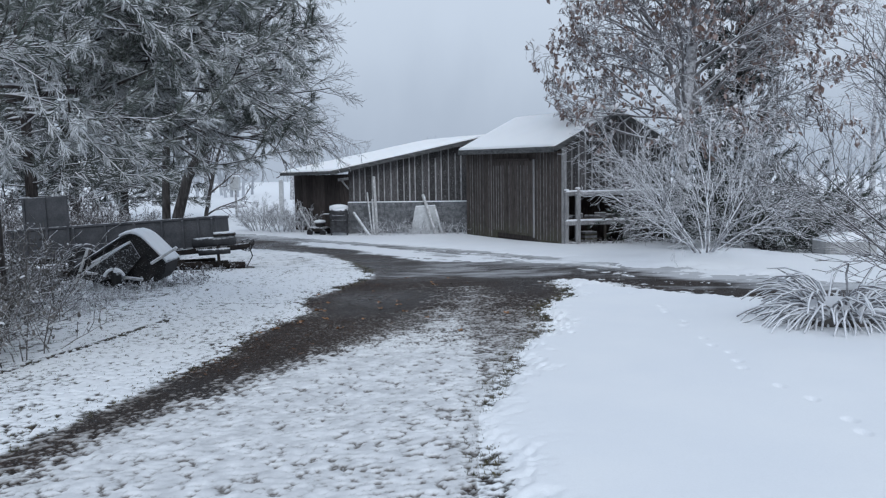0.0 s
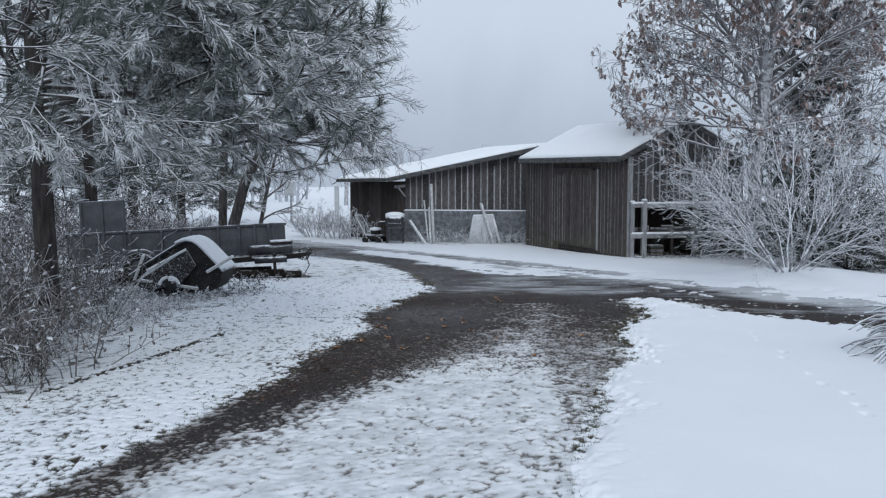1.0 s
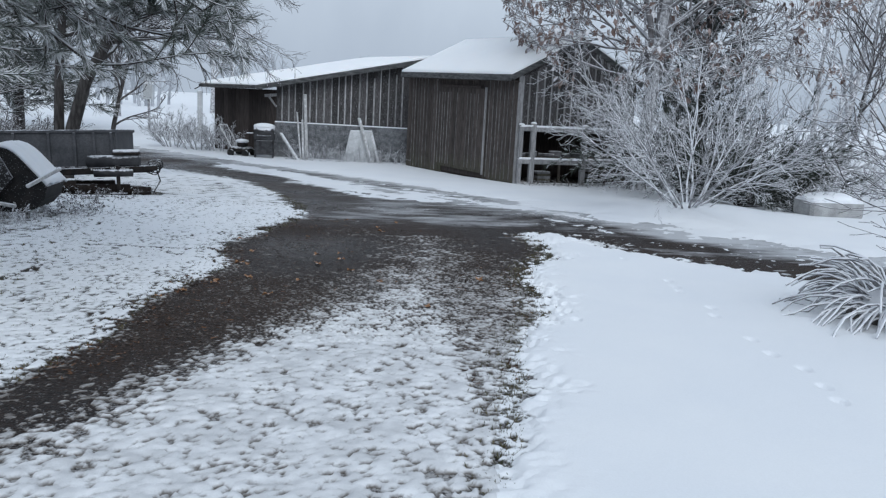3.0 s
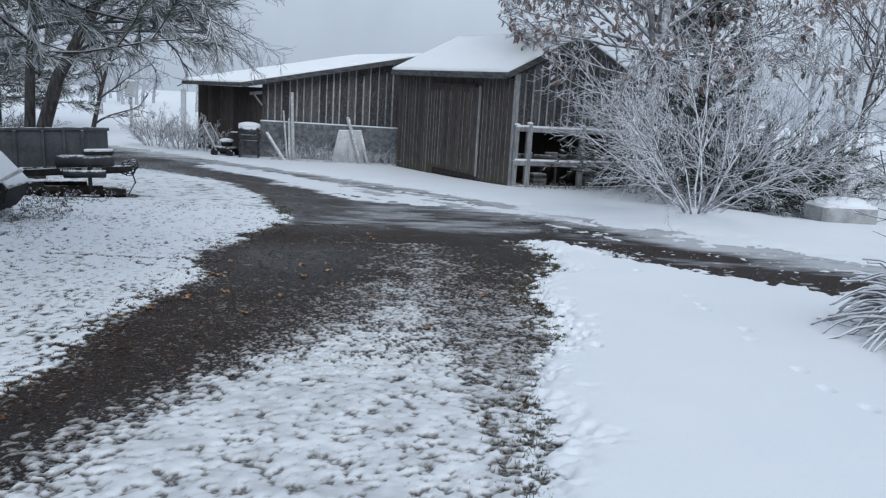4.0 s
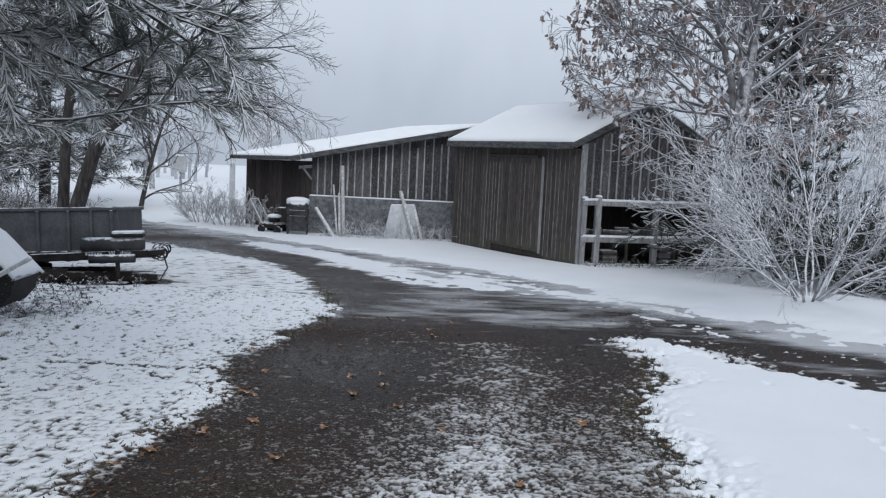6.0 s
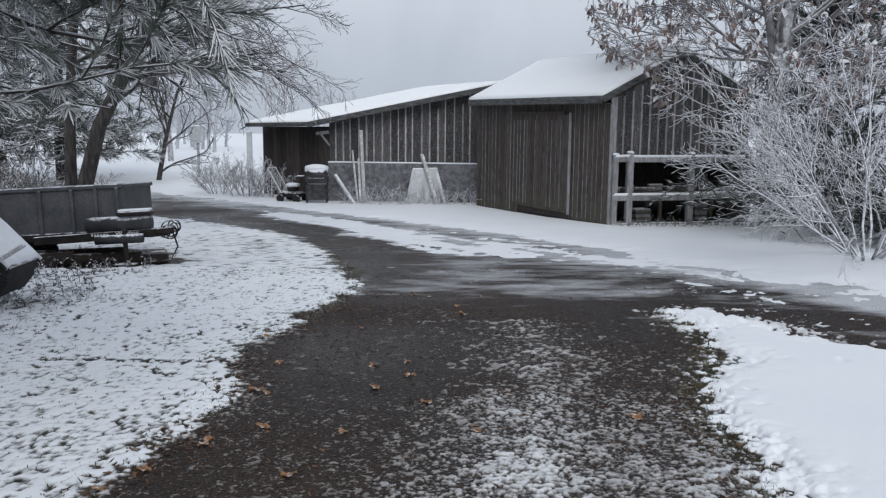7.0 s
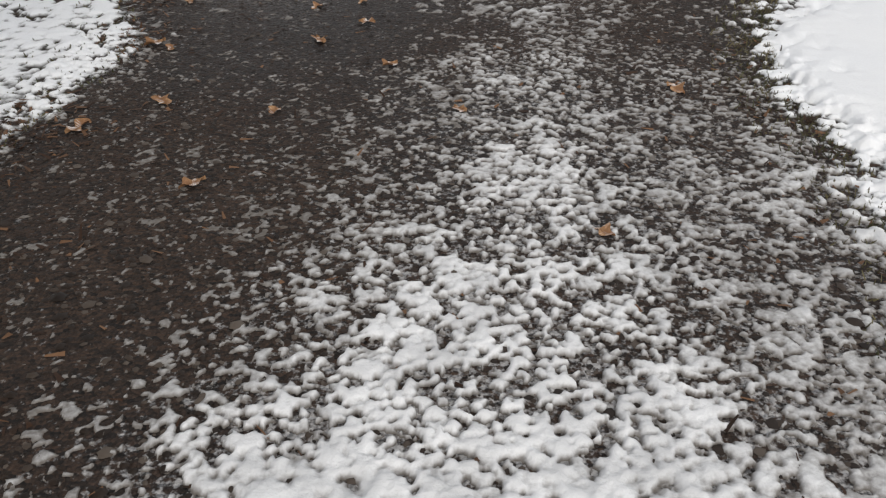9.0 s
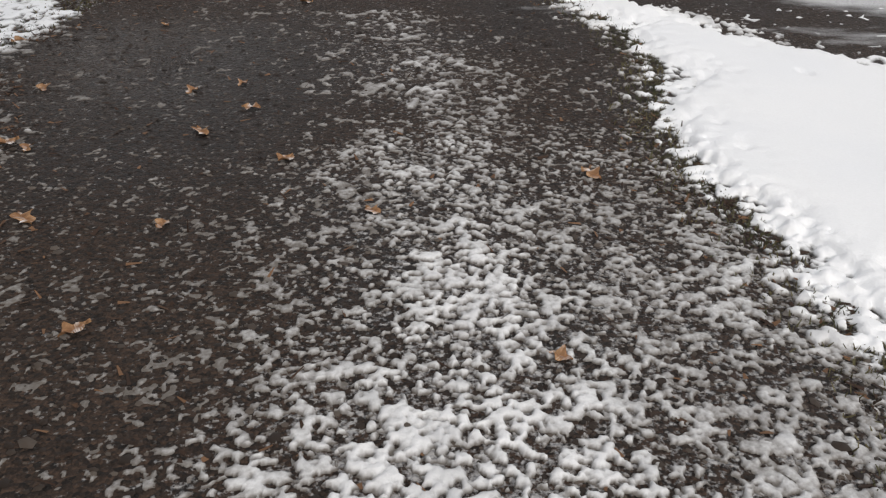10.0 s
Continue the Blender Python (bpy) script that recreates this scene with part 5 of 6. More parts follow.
def pats(rng, spots, size):
    """Small uneven pats of snow, lower than they are wide."""
    bm = bmesh.new()
    bmesh.ops.create_icosphere(bm, subdivisions=1, radius=1)
    v = np.array([q.co[:] for q in bm.verts])
    f = np.array([[q.index for q in face.verts] for face in bm.faces])
    bm.free()
    n, k = len(spots), len(v)
    s = size * rng.lognormal(0, 0.4, (n, 1, 1)) * np.concatenate([rng.uniform(0.7, 1.6, (n, 1, 2)), rng.uniform(0.35, 0.6, (n, 1, 1))], -1)
    V = v[None] * rng.uniform(0.75, 1.25, (n, k, 1)) * s + spots[:, None] + np.array([0, 0, 0.018])
    return V.reshape(-1, 3), (f[None] + np.arange(n)[:, None, None] * k).reshape(-1, 3)


def leaves(rng, spots, size, hang=0.5):
    """Curled lobed leaves, two faces each side of the midrib, that hang at all angles."""
    n = len(spots)
    way = unit(rng.normal(0, 1, (n, 3)) + np.array([0, 0, -hang * 2]))
    side = unit(np.cross(way, rng.normal(0, 1, (n, 3))))
    up = np.cross(side, way)
    s = size * rng.uniform(0.65, 1.25, (n, 1))
    pts = [spots, spots + way * s * 0.35 + side * s * 0.26 + up * s * 0.12, spots + way * s * 0.72 + side * s * 0.20 + up * s * 0.10, spots + way * s * 1.0 - up * s * 0.15,
           spots + way * s * 0.72 - side * s * 0.22 + up * s * 0.09, spots + way * s * 0.35 - side * s * 0.24 + up * s * 0.14, spots + way * s * 0.55]
    V = np.stack(pts, 1).reshape(-1, 3)
    i = np.arange(n)[:, None] * 7
    F = np.concatenate([i + np.array([[0, 1, 2, 6]]), i + np.array([[6, 2, 3, 4]]), i + np.array([[0, 6, 4, 5]])])
    return V, F


def tree_thing(name, base, label, category, group=""):
    return thing(name, base, label, category, 0, group)


def rel(vf, base):
    return vf[0] - np.array(base), vf[1]


# frosted multi-stem bush in front of the fence
def bush(base, rng, stems, height, lean, radius, spec, label, material, fat=1.0, group="", bias=(0, 0)):
    out = []
    for i in range(stems):
        a = 2 * math.pi * (i + rng.uniform(-0.3, 0.3)) / stems
        tilt = lean * math.sqrt(rng.uniform(0.05, 1))
        d = np.array([math.cos(a) * math.sin(tilt) + bias[0], math.sin(a) * math.sin(tilt) + bias[1], math.cos(tilt)])
        p = np.array(base) + np.array([math.cos(a), math.sin(a), 0]) * radius * rng.uniform(0.2, 1) - np.array([0, 0, 0.04])
        grow(rng, p, d, height * rng.uniform(0.75, 1.1), 0.021 * fat * rng.uniform(0.7, 1.2), spec, 0, out)
    out = [(lv, p, np.maximum(r, 0.0040 * fat)) for lv, p, r in out]
    t = tree_thing("bush", base, label, "bush", group)
    for lv, p, r in out:
        if lv == 0:
            part("stem", rel(tubes([(p, r)]), base), material, t, smooth=True)
    part("twig_crown", rel(tubes([(p, r) for lv, p, r in out if lv > 0]), base), material, t)
    return t


SPEC_BUSH = [(8, 0.42, 0.60, 0.015, 0.07, 7, 0.22), (5, 0.5, 0.6, 0.02, 0.11, 4, 0.15), (4, 0.5, 0.65, 0.0, 0.14, 3, 0.2), (0, 0, 0, 0.0, 0.16, 2, 0)]
bx, by = 4.60, 15.40
bush((bx, by, ground_z(bx, by) + 0.03), np.random.RandomState(11), 20, 2.55, 1.08, 0.25, SPEC_BUSH, "large leafless bush thickly coated in hoar frost", FROST, 0.85)
bush((5.9, 8.7, ground_z(5.9, 8.7)), np.random.RandomState(12), 13, 2.6, 1.15, 0.25,
     [(6, 0.5, 0.45, 0.02, 0.06, 7, 0.25), (4, 0.5, 0.5, 0.02, 0.08, 5, 0.2), (2, 0.5, 0.5, 0.0, 0.1, 3, 0.2), (0, 0, 0, 0, 0.1, 3, 0)],
     "leafless frosted bush with long arching dark twigs", TWIG, 0.95, "", (-0.35, 0.1))
for x, y, s, h in ((-6.35, 29.5, 1, 1.05), (-5.5, 28.95, 2, 0.95), (-4.75, 28.65, 3, 0.8)):
    bush((x, y, ground_z(x, y)), np.random.RandomState(20 + s), 13, h, 0.75, 0.35, [(7, 0.45, 0.5, 0.0, 0.08, 5, 0.2), (5, 0.5, 0.6, 0, 0.12, 4, 0.1), (3, 0.5, 0.6, 0, 0.14, 3, 0.1), (0, 0, 0, 0, 0.1, 2, 0)],
         "low dense shrub furred with frost beside the barn", FROST, 0.9, "shrubs beside the barn")
for x, y, s, h in ((-8.2, 20.6, 1, 1.2), (-9.6, 21.6, 2, 1.3), (-11.2, 22.5, 3, 1.4), (-8.9, 24.0, 4, 1.2), (-12.8, 24.5, 5, 1.5), (-7.6, 22.6, 6, 1.0)):
    bush((x, y, ground_z(x, y)), np.random.RandomState(30 + s), 12, h, 0.9, 0.45, [(6, 0.45, 0.55, 0.0, 0.1, 5, 0.2), (5, 0.5, 0.6, 0, 0.12, 4, 0.1), (3, 0.5, 0.6, 0, 0.14, 3, 0.1), (0, 0, 0, 0, 0.1, 2, 0)],
         "tangled frosted scrub bush behind the trailer", TWIG, 0.9, "scrub behind the trailer")
for x, y, s, h in ((9.0, 20.0, 1, 1.1), (10.6, 21.0, 2, 1.3), (7.4, 19.6, 3, 1.0), (12.5, 22.5, 4, 1.4), (6.0, 18.9, 5, 0.9)):
    bush((x, y, ground_z(x, y)), np.random.RandomState(40 + s), 11, h, 0.9, 0.4, [(6, 0.45, 0.55, 0.0, 0.1, 5, 0.2), (4, 0.5, 0.6, 0, 0.12, 4, 0.1), (3, 0.5, 0.6, 0, 0.14, 3, 0.1), (0, 0, 0, 0, 0.1, 2, 0)],
         "low frosted scrub bush on the snowy bank", FROST, 0.9, "scrub on the bank")

# oak that keeps its brown leaves
ob = (5.8, 21.6, 0.05)
orng = np.random.RandomState(51)
out = []
OAK = [(0, 0.5, 0.8, 0.0, 0.02, 9, 0.3), (9, 0.48, 0.6, -0.01, 0.08, 7, 0.25), (6, 0.5, 0.65, -0.02, 0.11, 4, 0.2), (4, 0.55, 0.7, -0.03, 0.13, 3, 0.2), (0, 0, 0, -0.03, 0.12, 2, 0)]
grow(orng, (ob[0], ob[1], -0.05), (0.085, 0.02, 1), 9.5, 0.17, OAK[:1], 0, out)
trunk = out[0]
for i in range(36):
    z = 2.2 + 6.0 * (i + orng.rand()) / 36
    a = 2.4 * i + orng.uniform(-0.4, 0.4)
    L = (4.2 - 0.36 * abs(z - 4.2)) * orng.uniform(0.8, 1.1)
    c = np.array([np.interp(z, trunk[1][:, 2], trunk[1][:, k]) for k in range(3)])
    grow(orng, c, (math.cos(a), math.sin(a), 0.34 + 0.08 * z), max(L, 1.2), 0.045, OAK, 1, out)
for d, L in (((-0.10, -0.05, 1), 6.0), ((0.22, 0.05, 1), 6.0)):
    grow(orng, trunk[1][2], d, L, 0.085, OAK, 1, out)
for d, L in (((-0.75, -0.15, 0.10), 3.0), ((-0.8, 0.2, 0.35), 3.4), ((0.7, -0.3, 0.15), 3.0)):
    grow(orng, trunk[1][3], d, L, 0.04, OAK, 1, out)
oak = tree_thing("oak_tree", ob, "young oak holding curled brown leaves rimmed with frost", "tree")
kept = []
for lv, p, r in out:
    low = (p[:, 0] < 2.2) | (p[:, 2] < 4.75 - 1.3 * (p[:, 0] - 2)) if lv else np.zeros(len(p), bool)
    cut = int(np.argmax(low)) if low.any() else len(p)
    airy = lv >= 2 and orng.rand() > float(np.clip((p[0, 0] - 1.4) / 2.6, 0.3, 1))
    if cut >= 2 and not airy:
        kept.append((lv, p[:cut], np.maximum(r[:cut], 0.0065)))
out = kept
part("trunk", rel(tubes([(p, r) for lv, p, r in out if lv == 0]), ob), FROST, oak, smooth=True)
for lv, p, r in out:
    if lv == 1:
        part("limb", rel(tubes([(p, r)]), ob), OAKTWIG, oak, smooth=True)
part("twig_crown", rel(tubes([(p, r) for lv, p, r in out if lv > 1]), ob), OAKTWIG, oak)
tips = np.concatenate([p[1:] for lv, p, r in out if lv >= 2])
patch = np.array([vnoise(np.array([q[0] + 0.7 * q[2]]), np.array([q[1] + 0.6 * q[2]]), 0.55, 71)[0] for q in tips])
spots = tips[orng.rand(len(tips)) < np.clip((patch - 0.40) * 3.2, 0.04, 0.95)] + orng.normal(0, 0.04, (1, 3))
part("crown", rel(leaves(orng, spots, 0.16, 0.9), ob), OAKLEAF, oak, "sparse crown of curled brown leaves")

# leafless tree with two leaning trunks behind the trailer
db = (-5.90, 19.1, ground_z(-5.90, 19.1))
drng = np.random.RandomState(61)
out = []
DEC = [(9, 0.50, 0.62, -0.02, 0.09, 9, 0.12), (8, 0.50, 0.55, -0.05, 0.11, 6, 0.15), (4, 0.5, 0.55, -0.06, 0.13, 4, 0.2), (0, 0, 0, -0.05, 0.12, 2, 0)]
BEND = np.array([(-0.05, 0, -0.1), (0.02, 0, 0.45), (0.12, 0, 0.95), (0.39, -0.05, 1.8), (0.87, -0.1, 2.65), (1.32, -0.2, 3.5), (1.85, -0.2, 4.5), (2.3, -0.3, 5.6), (2.7, -0.3, 6.6)])
SECOND = np.array([(-0.18, 0.15, -0.1), (-0.18, 0.16, 0.9), (-0.16, 0.2, 1.9), (-0.10, 0.3, 3.0), (0.02, 0.4, 4.2), (0.1, 0.5, 5.4), (0.2, 0.5, 6.4)])
for stem, r0, first, n in ((BEND, 0.15, 1.9, 17), (SECOND, 0.105, 2.3, 10)):
    stem = stem + np.array([db[0], db[1], db[2]])
    out.append((0, stem, np.linspace(r0, 0.035, len(stem))))
    for i in range(n):
        z = db[2] + first + (5.9 - first) * ((i + drng.rand()) / n)
        c = np.array([np.interp(z, stem[:, 2], stem[:, k]) for k in range(3)])
        a = drng.normal(-0.25, 1.0) if i % 3 else drng.uniform(0, 6.28)
        L = drng.uniform(2.3, 3.5) * (1.0 - 0.07 * (z - db[2] - first))
        grow(drng, c, (math.cos(a), math.sin(a), drng.uniform(0.25, 1.0)), L, drng.uniform(0.028, 0.048), [(0,) * 7] + DEC, 1, out)
out = [(lv, p, np.maximum(r, 0.0036)) for lv, p, r in out]
dec = tree_thing("bare_tree", db, "leafless old tree with leaning dark trunks and drooping twigs", "tree")
for lv, p, r in out:
    if lv == 0:
        part("trunk", rel(tubes([(p, r)]), db), BARK, dec, smooth=True)
for lv, p, r in out:
    if lv == 1:
        part("limb", rel(tubes([(p, r)]), db), BARK, dec, smooth=True)
part("twig_crown", rel(tubes([(p, r) for lv, p, r in out if lv > 1]), db), TWIG, dec)


# pines
def pine(base, rng, height, trunk_r, boughs, reach, material, label, needle, width, per, first=1.9, aim=None, cluster=1.0, lean=(0, 0, 1), bare=0.35, floor=1.75, clear=None, extra=(), twigs=9, ends=3, loads=0.0):
    out, spots, ways = [], [], []
    SP = [(7, 0.42, 0.75, 0.0, 0.07, 8, bare), (5, 0.5, 0.65, 0.02, 0.1, 5, 0.2), (0, 0, 0, 0.03, 0.1, 4, 0)]
    THICK = [(9, 0.32, 0.8, -0.01, 0.10, 8, 0.3), (5, 0.5, 0.7, 0.03, 0.12, 4, 0.15), (0, 0, 0, 0.04, 0.12, 3, 0)]
    grow(rng, (base[0], base[1], base[2] - 0.1), lean, height, trunk_r, [(0, 0, 0, 0, 0.015, 9, 0)], 0, out)
    tp = out[0][1]
    for i in range(boughs + len(extra)):
        z = base[2] + first + (height - first - 0.3) * min((i + rng.rand()) / boughs, 1) ** 1.15
        f = (z - base[2] - first) / (height - first)
        a = 2.399 * i + rng.uniform(-0.3, 0.3)
        if aim is not None and rng.rand() < 0.55:
            a = aim + rng.normal(0, 0.38)
        c = np.array([np.interp(z, tp[:, 2], tp[:, k]) for k in range(3)])
        away = 1.0 if aim is None else float(np.clip(1.12 - 0.40 * abs((a - aim + math.pi) % (2 * math.pi) - math.pi), 0.55, 1.0))
        L = reach * away * (1 - 0.7 * f) * rng.uniform(0.75, 1.05)
        if i >= boughs:
            z, a, L = extra[i - boughs]
            f, c = 0.0, np.array([tp[3, 0], tp[3, 1], base[2] + z])
        got = []
        grow(rng, c, (math.cos(a), math.sin(a), 0.05 + 0.25 * f), L, 0.035 * (1 - 0.5 * f), SP if i < boughs else THICK, 0, got)
        for lv, p, r in got:
            low = np.argmax(p[:, 2] < base[2] + floor) if (p[:, 2] < base[2] + floor).any() else len(p)
            if clear is not None:
                hit_ = clear(p[:, 0], p[:, 1])
                low = min(low, int(np.argmax(hit_)) if hit_.any() else len(p))
            if low < 3:
                continue
            p, r = p[:low], r[:low]
            out.append((lv + 1, p, r))
            seg = p[1:] - p[:-1]
            if lv:
                tip = min(ends, len(seg))
                spots.append(p[-tip:]), ways.append(seg[-tip:])
            else:
                spots.append(p[-2:]), ways.append(seg[-2:])
    spots, ways = np.concatenate(spots), np.concatenate(ways)
    keep = rng.rand(len(spots)) < cluster
    t = tree_thing("pine_tree", base, label, "tree", "pines")
    part("trunk", rel(tubes([(out[0][1], out[0][2])]), base), REDBARK, t, smooth=True)
    for lv, p, r in out:
        if lv == 1:
            part("bough", rel(tubes([(p, r)]), base), BOUGH, t, smooth=True)
    part("twig_crown", rel(tubes([(p, np.maximum(r, 0.006)) for lv, p, r in out if 1 < lv < twigs]), base), BOUGH, t)
    part("foliage", rel(sprays(rng, spots[keep], ways[keep], per, needle, width, 0.85, 0.12), base), material, t)
    if loads:
        part("snow_load", rel(pats(rng, spots[rng.rand(len(spots)) < loads], 0.010), base), SNOW, t, "pats of snow caught in the tufts", True)
    return t


pb = (-5.22, 10.6, ground_z(-5.22, 10.6))
pine(pb, np.random.RandomState(71), 7.2, 0.13, 40, 4.2, NEEDLE, "large pine with drooping snow-laden boughs over the lawn", 0.11, 0.0062, 50, 2.1, -0.62, 0.9, clear=lambda x, y: x > -1.25,
     extra=[(2.35 + 0.15 * i, -0.56 + 0.06 * ((i * 5) % 9), 3.1 + 0.11 * ((i * 3) % 7)) for i in range(14)], ends=3, loads=0.8)
for x, y, s, h in ((-14.3, 33.4, 1, 10), (-12.9, 34.6, 2, 9), (-18.0, 31.5, 3, 10), (-12.6, 26.5, 5, 8.5), (-17.0, 25.0, 6, 9)):
    pine((x, y, ground_z(x, y)), np.random.RandomState(80 + s), h, 0.2, 36, 3.9, NEEDLEFAR, "tall dark pine dusted with snow at the yard's edge", 0.32, 0.028, 10, 1.0, None, 0.5, floor=0.85, twigs=3)

# dark cedar standing close behind the oak
cb = (8.4, 24.6, ground_z(8.4, 24.6))
cedar = tree_thing("cedar_tree", cb, "tall dense dark cedar dusted with frost behind the oak", "tree")
crng = np.random.RandomState(91)
out = grow(crng, (cb[0], cb[1], cb[2] - 0.1), (0, 0, 1), 8.6, 0.16, [(0, 0, 0, 0, 0.015, 9, 0)])
part("trunk", rel(tubes([(out[0][1], out[0][2])]), cb), BARK, cedar, smooth=True)
for i in range(84):
    z = 0.5 + 7.6 * (i + crng.rand()) / 84
    a = 2.399 * i + crng.uniform(-0.3, 0.3)
    L = (1.75 - 0.14 * z) * crng.uniform(0.75, 1.15)
    grow(crng, (cb[0], cb[1], cb[2] + z), (math.cos(a), math.sin(a), 0.45), L, 0.028, [(9, 0.42, 0.6, 0.02, 0.08, 6, 0.2), (0, 0, 0, 0, 0.1, 4, 0)], 0, out)
part("branch_frame", rel(tubes([(p, r) for lv, p, r in out[1:]]), cb), BARK, cedar)
sp = np.concatenate([p[1:] for lv, p, r in out[1:]])
wy_ = np.concatenate([p[1:] - p[:-1] for lv, p, r in out[1:]])
part("foliage", rel(sprays(crng, sp, wy_, 7, 0.20, 0.024, 0.8), cb), NEEDLEFAR, cedar)

# thin saplings, and farther frosted trees whose pale colour also stands in for haze
SPEC_SMALL = [(9, 0.42, 0.75, 0.0, 0.05, 8, 0.25), (6, 0.5, 0.6, 0.0, 0.1, 5, 0.2), (4, 0.5, 0.6, 0, 0.12, 4, 0.2), (0, 0, 0, 0, 0.1, 3, 0)]
for x, y, s, h, r, m in ((-9.73, 34.8, 1, 4.2, 0.09, TWIG), (-7.0, 44, 2, 5, 0.1, FROST), (-13, 47, 3, 6, 0.14, FROST), (-17, 50, 4, 7, 0.15, FROST), (-10, 56, 5, 7, 0.15, FROST), (-26, 46, 6, 7, 0.15, FROST),
                         (13.6, 26.5, 7, 6.5, 0.08, TWIG), (15.5, 30, 8, 7, 0.13, FROST), (19, 34, 9, 8, 0.15, FROST), (22, 44, 10, 9, 0.16, FROST), (14, 46, 11, 8, 0.16, FROST), (-24, 55, 12, 9, 0.16, FROST), (28, 52, 13, 9, 0.16, FROST)):
    base = (x, y, ground_z(x, y))
    srng = np.random.RandomState(100 + s)
    out = grow(srng, (x, y, base[2] - 0.1), (0.05, 0, 1), h, r, SPEC_SMALL)
    if s == 1:
        grow(srng, (x, y, base[2] + 0.25), (0.75, 0.0, 0.35), 1.9, 0.05, SPEC_SMALL[1:], 0, out)
    out = [(lv, p, np.maximum(q, 0.012)) for lv, p, q in out]
    t = tree_thing("small_tree", base, "slender leafless tree standing in the snowy field", "tree", "field trees")
    a, b = split_levels(out, 0)
    part("trunk", rel(a, base), BARK if s == 1 else FROST, t, smooth=True)
    part("twig_crown", rel(b, base), m, t)

# ornamental grass mound bent down by snow
gb = (3.88, 9.02, ground_z(3.88, 9.02) + 0.03)
grng = np.random.RandomState(121)
paths = []
for i in range(210):
    a, L = grng.uniform(0, 2 * math.pi), grng.uniform(0.55, 1.02)
    up = grng.uniform(0.8, 2.6)
    p = np.array(gb) + np.array([math.cos(a), math.sin(a), 0]) * grng.uniform(0, 0.22)
    d = np.array([math.cos(a), math.sin(a), up * 1.2])
    d /= np.linalg.norm(d)
    pts = [p.copy()]
    for k in range(7):
        d = d + np.array([0, 0, -0.30]) + grng.normal(0, 0.13, 3)
        d /= np.linalg.norm(d)
        p = p + d * L / 7
        p[2] = max(p[2], gb[2] + 0.01)
        pts.append(p.copy())
    paths.append((np.array(pts), np.linspace(0.015, 0.009, 8)))
clump = tree_thing("grass_clump", gb, "mound of long frosted grass bowed down by snow", "grass")
part("blade_mass", rel(tubes(paths), gb), FROST, clump)
bm = bmesh.new()
bmesh.ops.create_icosphere(bm, subdivisions=3, radius=1, matrix=pose(0, 0, 0.02) @ Matrix.Diagonal((0.40, 0.36, 0.26, 1)))
part("heart", bm, WEED, clump, smooth=True)


def stalks(name, label, rng, n, area, height_range, material, lean=0.35, radius=0.004, forks=3, density=None, zoff=0.0, leafy=0.0, leaf=0.075):
    """A stand of dead stalks with small side shoots, as stuff."""
    paths = []
    x0, x1, y0, y1 = area
    while n > 0:
        x, y = rng.uniform(x0, x1), rng.uniform(y0, y1)
        if density is not None and rng.rand() > density(x, y):
            continue
        n -= 1
        L = rng.uniform(*height_range)
        d = np.array([rng.normal(0, lean), rng.normal(0, lean), 1.0])
        got = grow(rng, (x, y, ground_z(x, y) - 0.02 + zoff), d, L, radius, [(forks, 0.38, 0.75, -0.03, 0.16, 5, 0.3), (0, 0, 0, -0.05, 0.22, 2, 0)])
        paths += [(p, np.maximum(r, radius * 0.6)) for lv, p, r in got]
    V, F = tubes(paths)
    if leafy:
        spots = np.concatenate([p[1:] for p, r in paths])
        LV, LF = leaves(rng, spots[rng.rand(len(spots)) < leafy], leaf, 0.3)
        V, F = np.concatenate([V, LV]), np.concatenate([F, LF + len(V)])
    ob = part(name, (V, F), material)
    return tagged(ob, label, "weeds", kind="stuff")


wrng = np.random.RandomState(131)


def weed_area(x, y):
    e = -3.75 - 0.42 * (y - 9.0)
    return float(np.clip((e - x) / 0.9, 0, 1)) * (1.0 if y < 13.6 else 0.4)


def barrow_weeds(x, y):
    """Dense in the thicket, thinning out over the lawn."""
    e = -4.15 - 0.22 * (13.2 - y) if y < 13.2 else -3.95
    return float(np.exp(-max(0.0, x - e) / 0.22)) * (0.35 + 0.65 * (fbm(np.array([x]), np.array([y]), 0.4, 62)[0] > 0.45))


stalks("weeds", "tall dead frosted weeds and brambles beside the trailer", wrng, 1500, (-8.5, -3.6, 7.6, 14.6), (0.35, 1.20), WEED, 0.60, 0.0070, 5, weed_area, leafy=0.5, leaf=0.055)
stalks("undergrowth", "dark frosted undergrowth behind the trailer and below the pines", wrng, 420, (-15.0, -7.4, 20.0, 28.0), (0.5, 1.5), TWIG, 0.5, 0.012, 7, lambda x, y: 1.0 if x < -7.6 - 0.35 * (y - 20) else 0.0, leafy=0.6)
stalks("low_weeds", "short frosted weeds round the trailer and wheelbarrow", wrng, 560, (-6.8, -3.7, 13.4, 16.9), (0.05, 0.20), TWIG, 0.7, 0.0035, 4, lambda x, y: 1.0 if fbm(np.array([x]), np.array([y]), 0.5, 61)[0] > 0.47 else 0.35, leafy=0.7, leaf=0.03)
stalks("lawn_weeds", "low snow-laden weeds and dead grass round the wheelbarrow", wrng, 900, (-6.6, -3.6, 10.6, 13.9), (0.06, 0.26), FROST, 0.75, 0.0045, 4, barrow_weeds, leafy=0.6, leaf=0.035)
stalks("dead_brush", "pale frosted brush along the foot of the barn", wrng, 190, (-2.7, 0.9, 26.6, 27.3), (0.15, 0.70), FROST, 0.5, 0.006, 5)
stalks("fence_weeds", "frosted brown weeds under the fence", wrng, 150, (3.2, 6.6, 21.7, 22.3), (0.08, 0.28), WEED, 0.5, 0.007, 4)
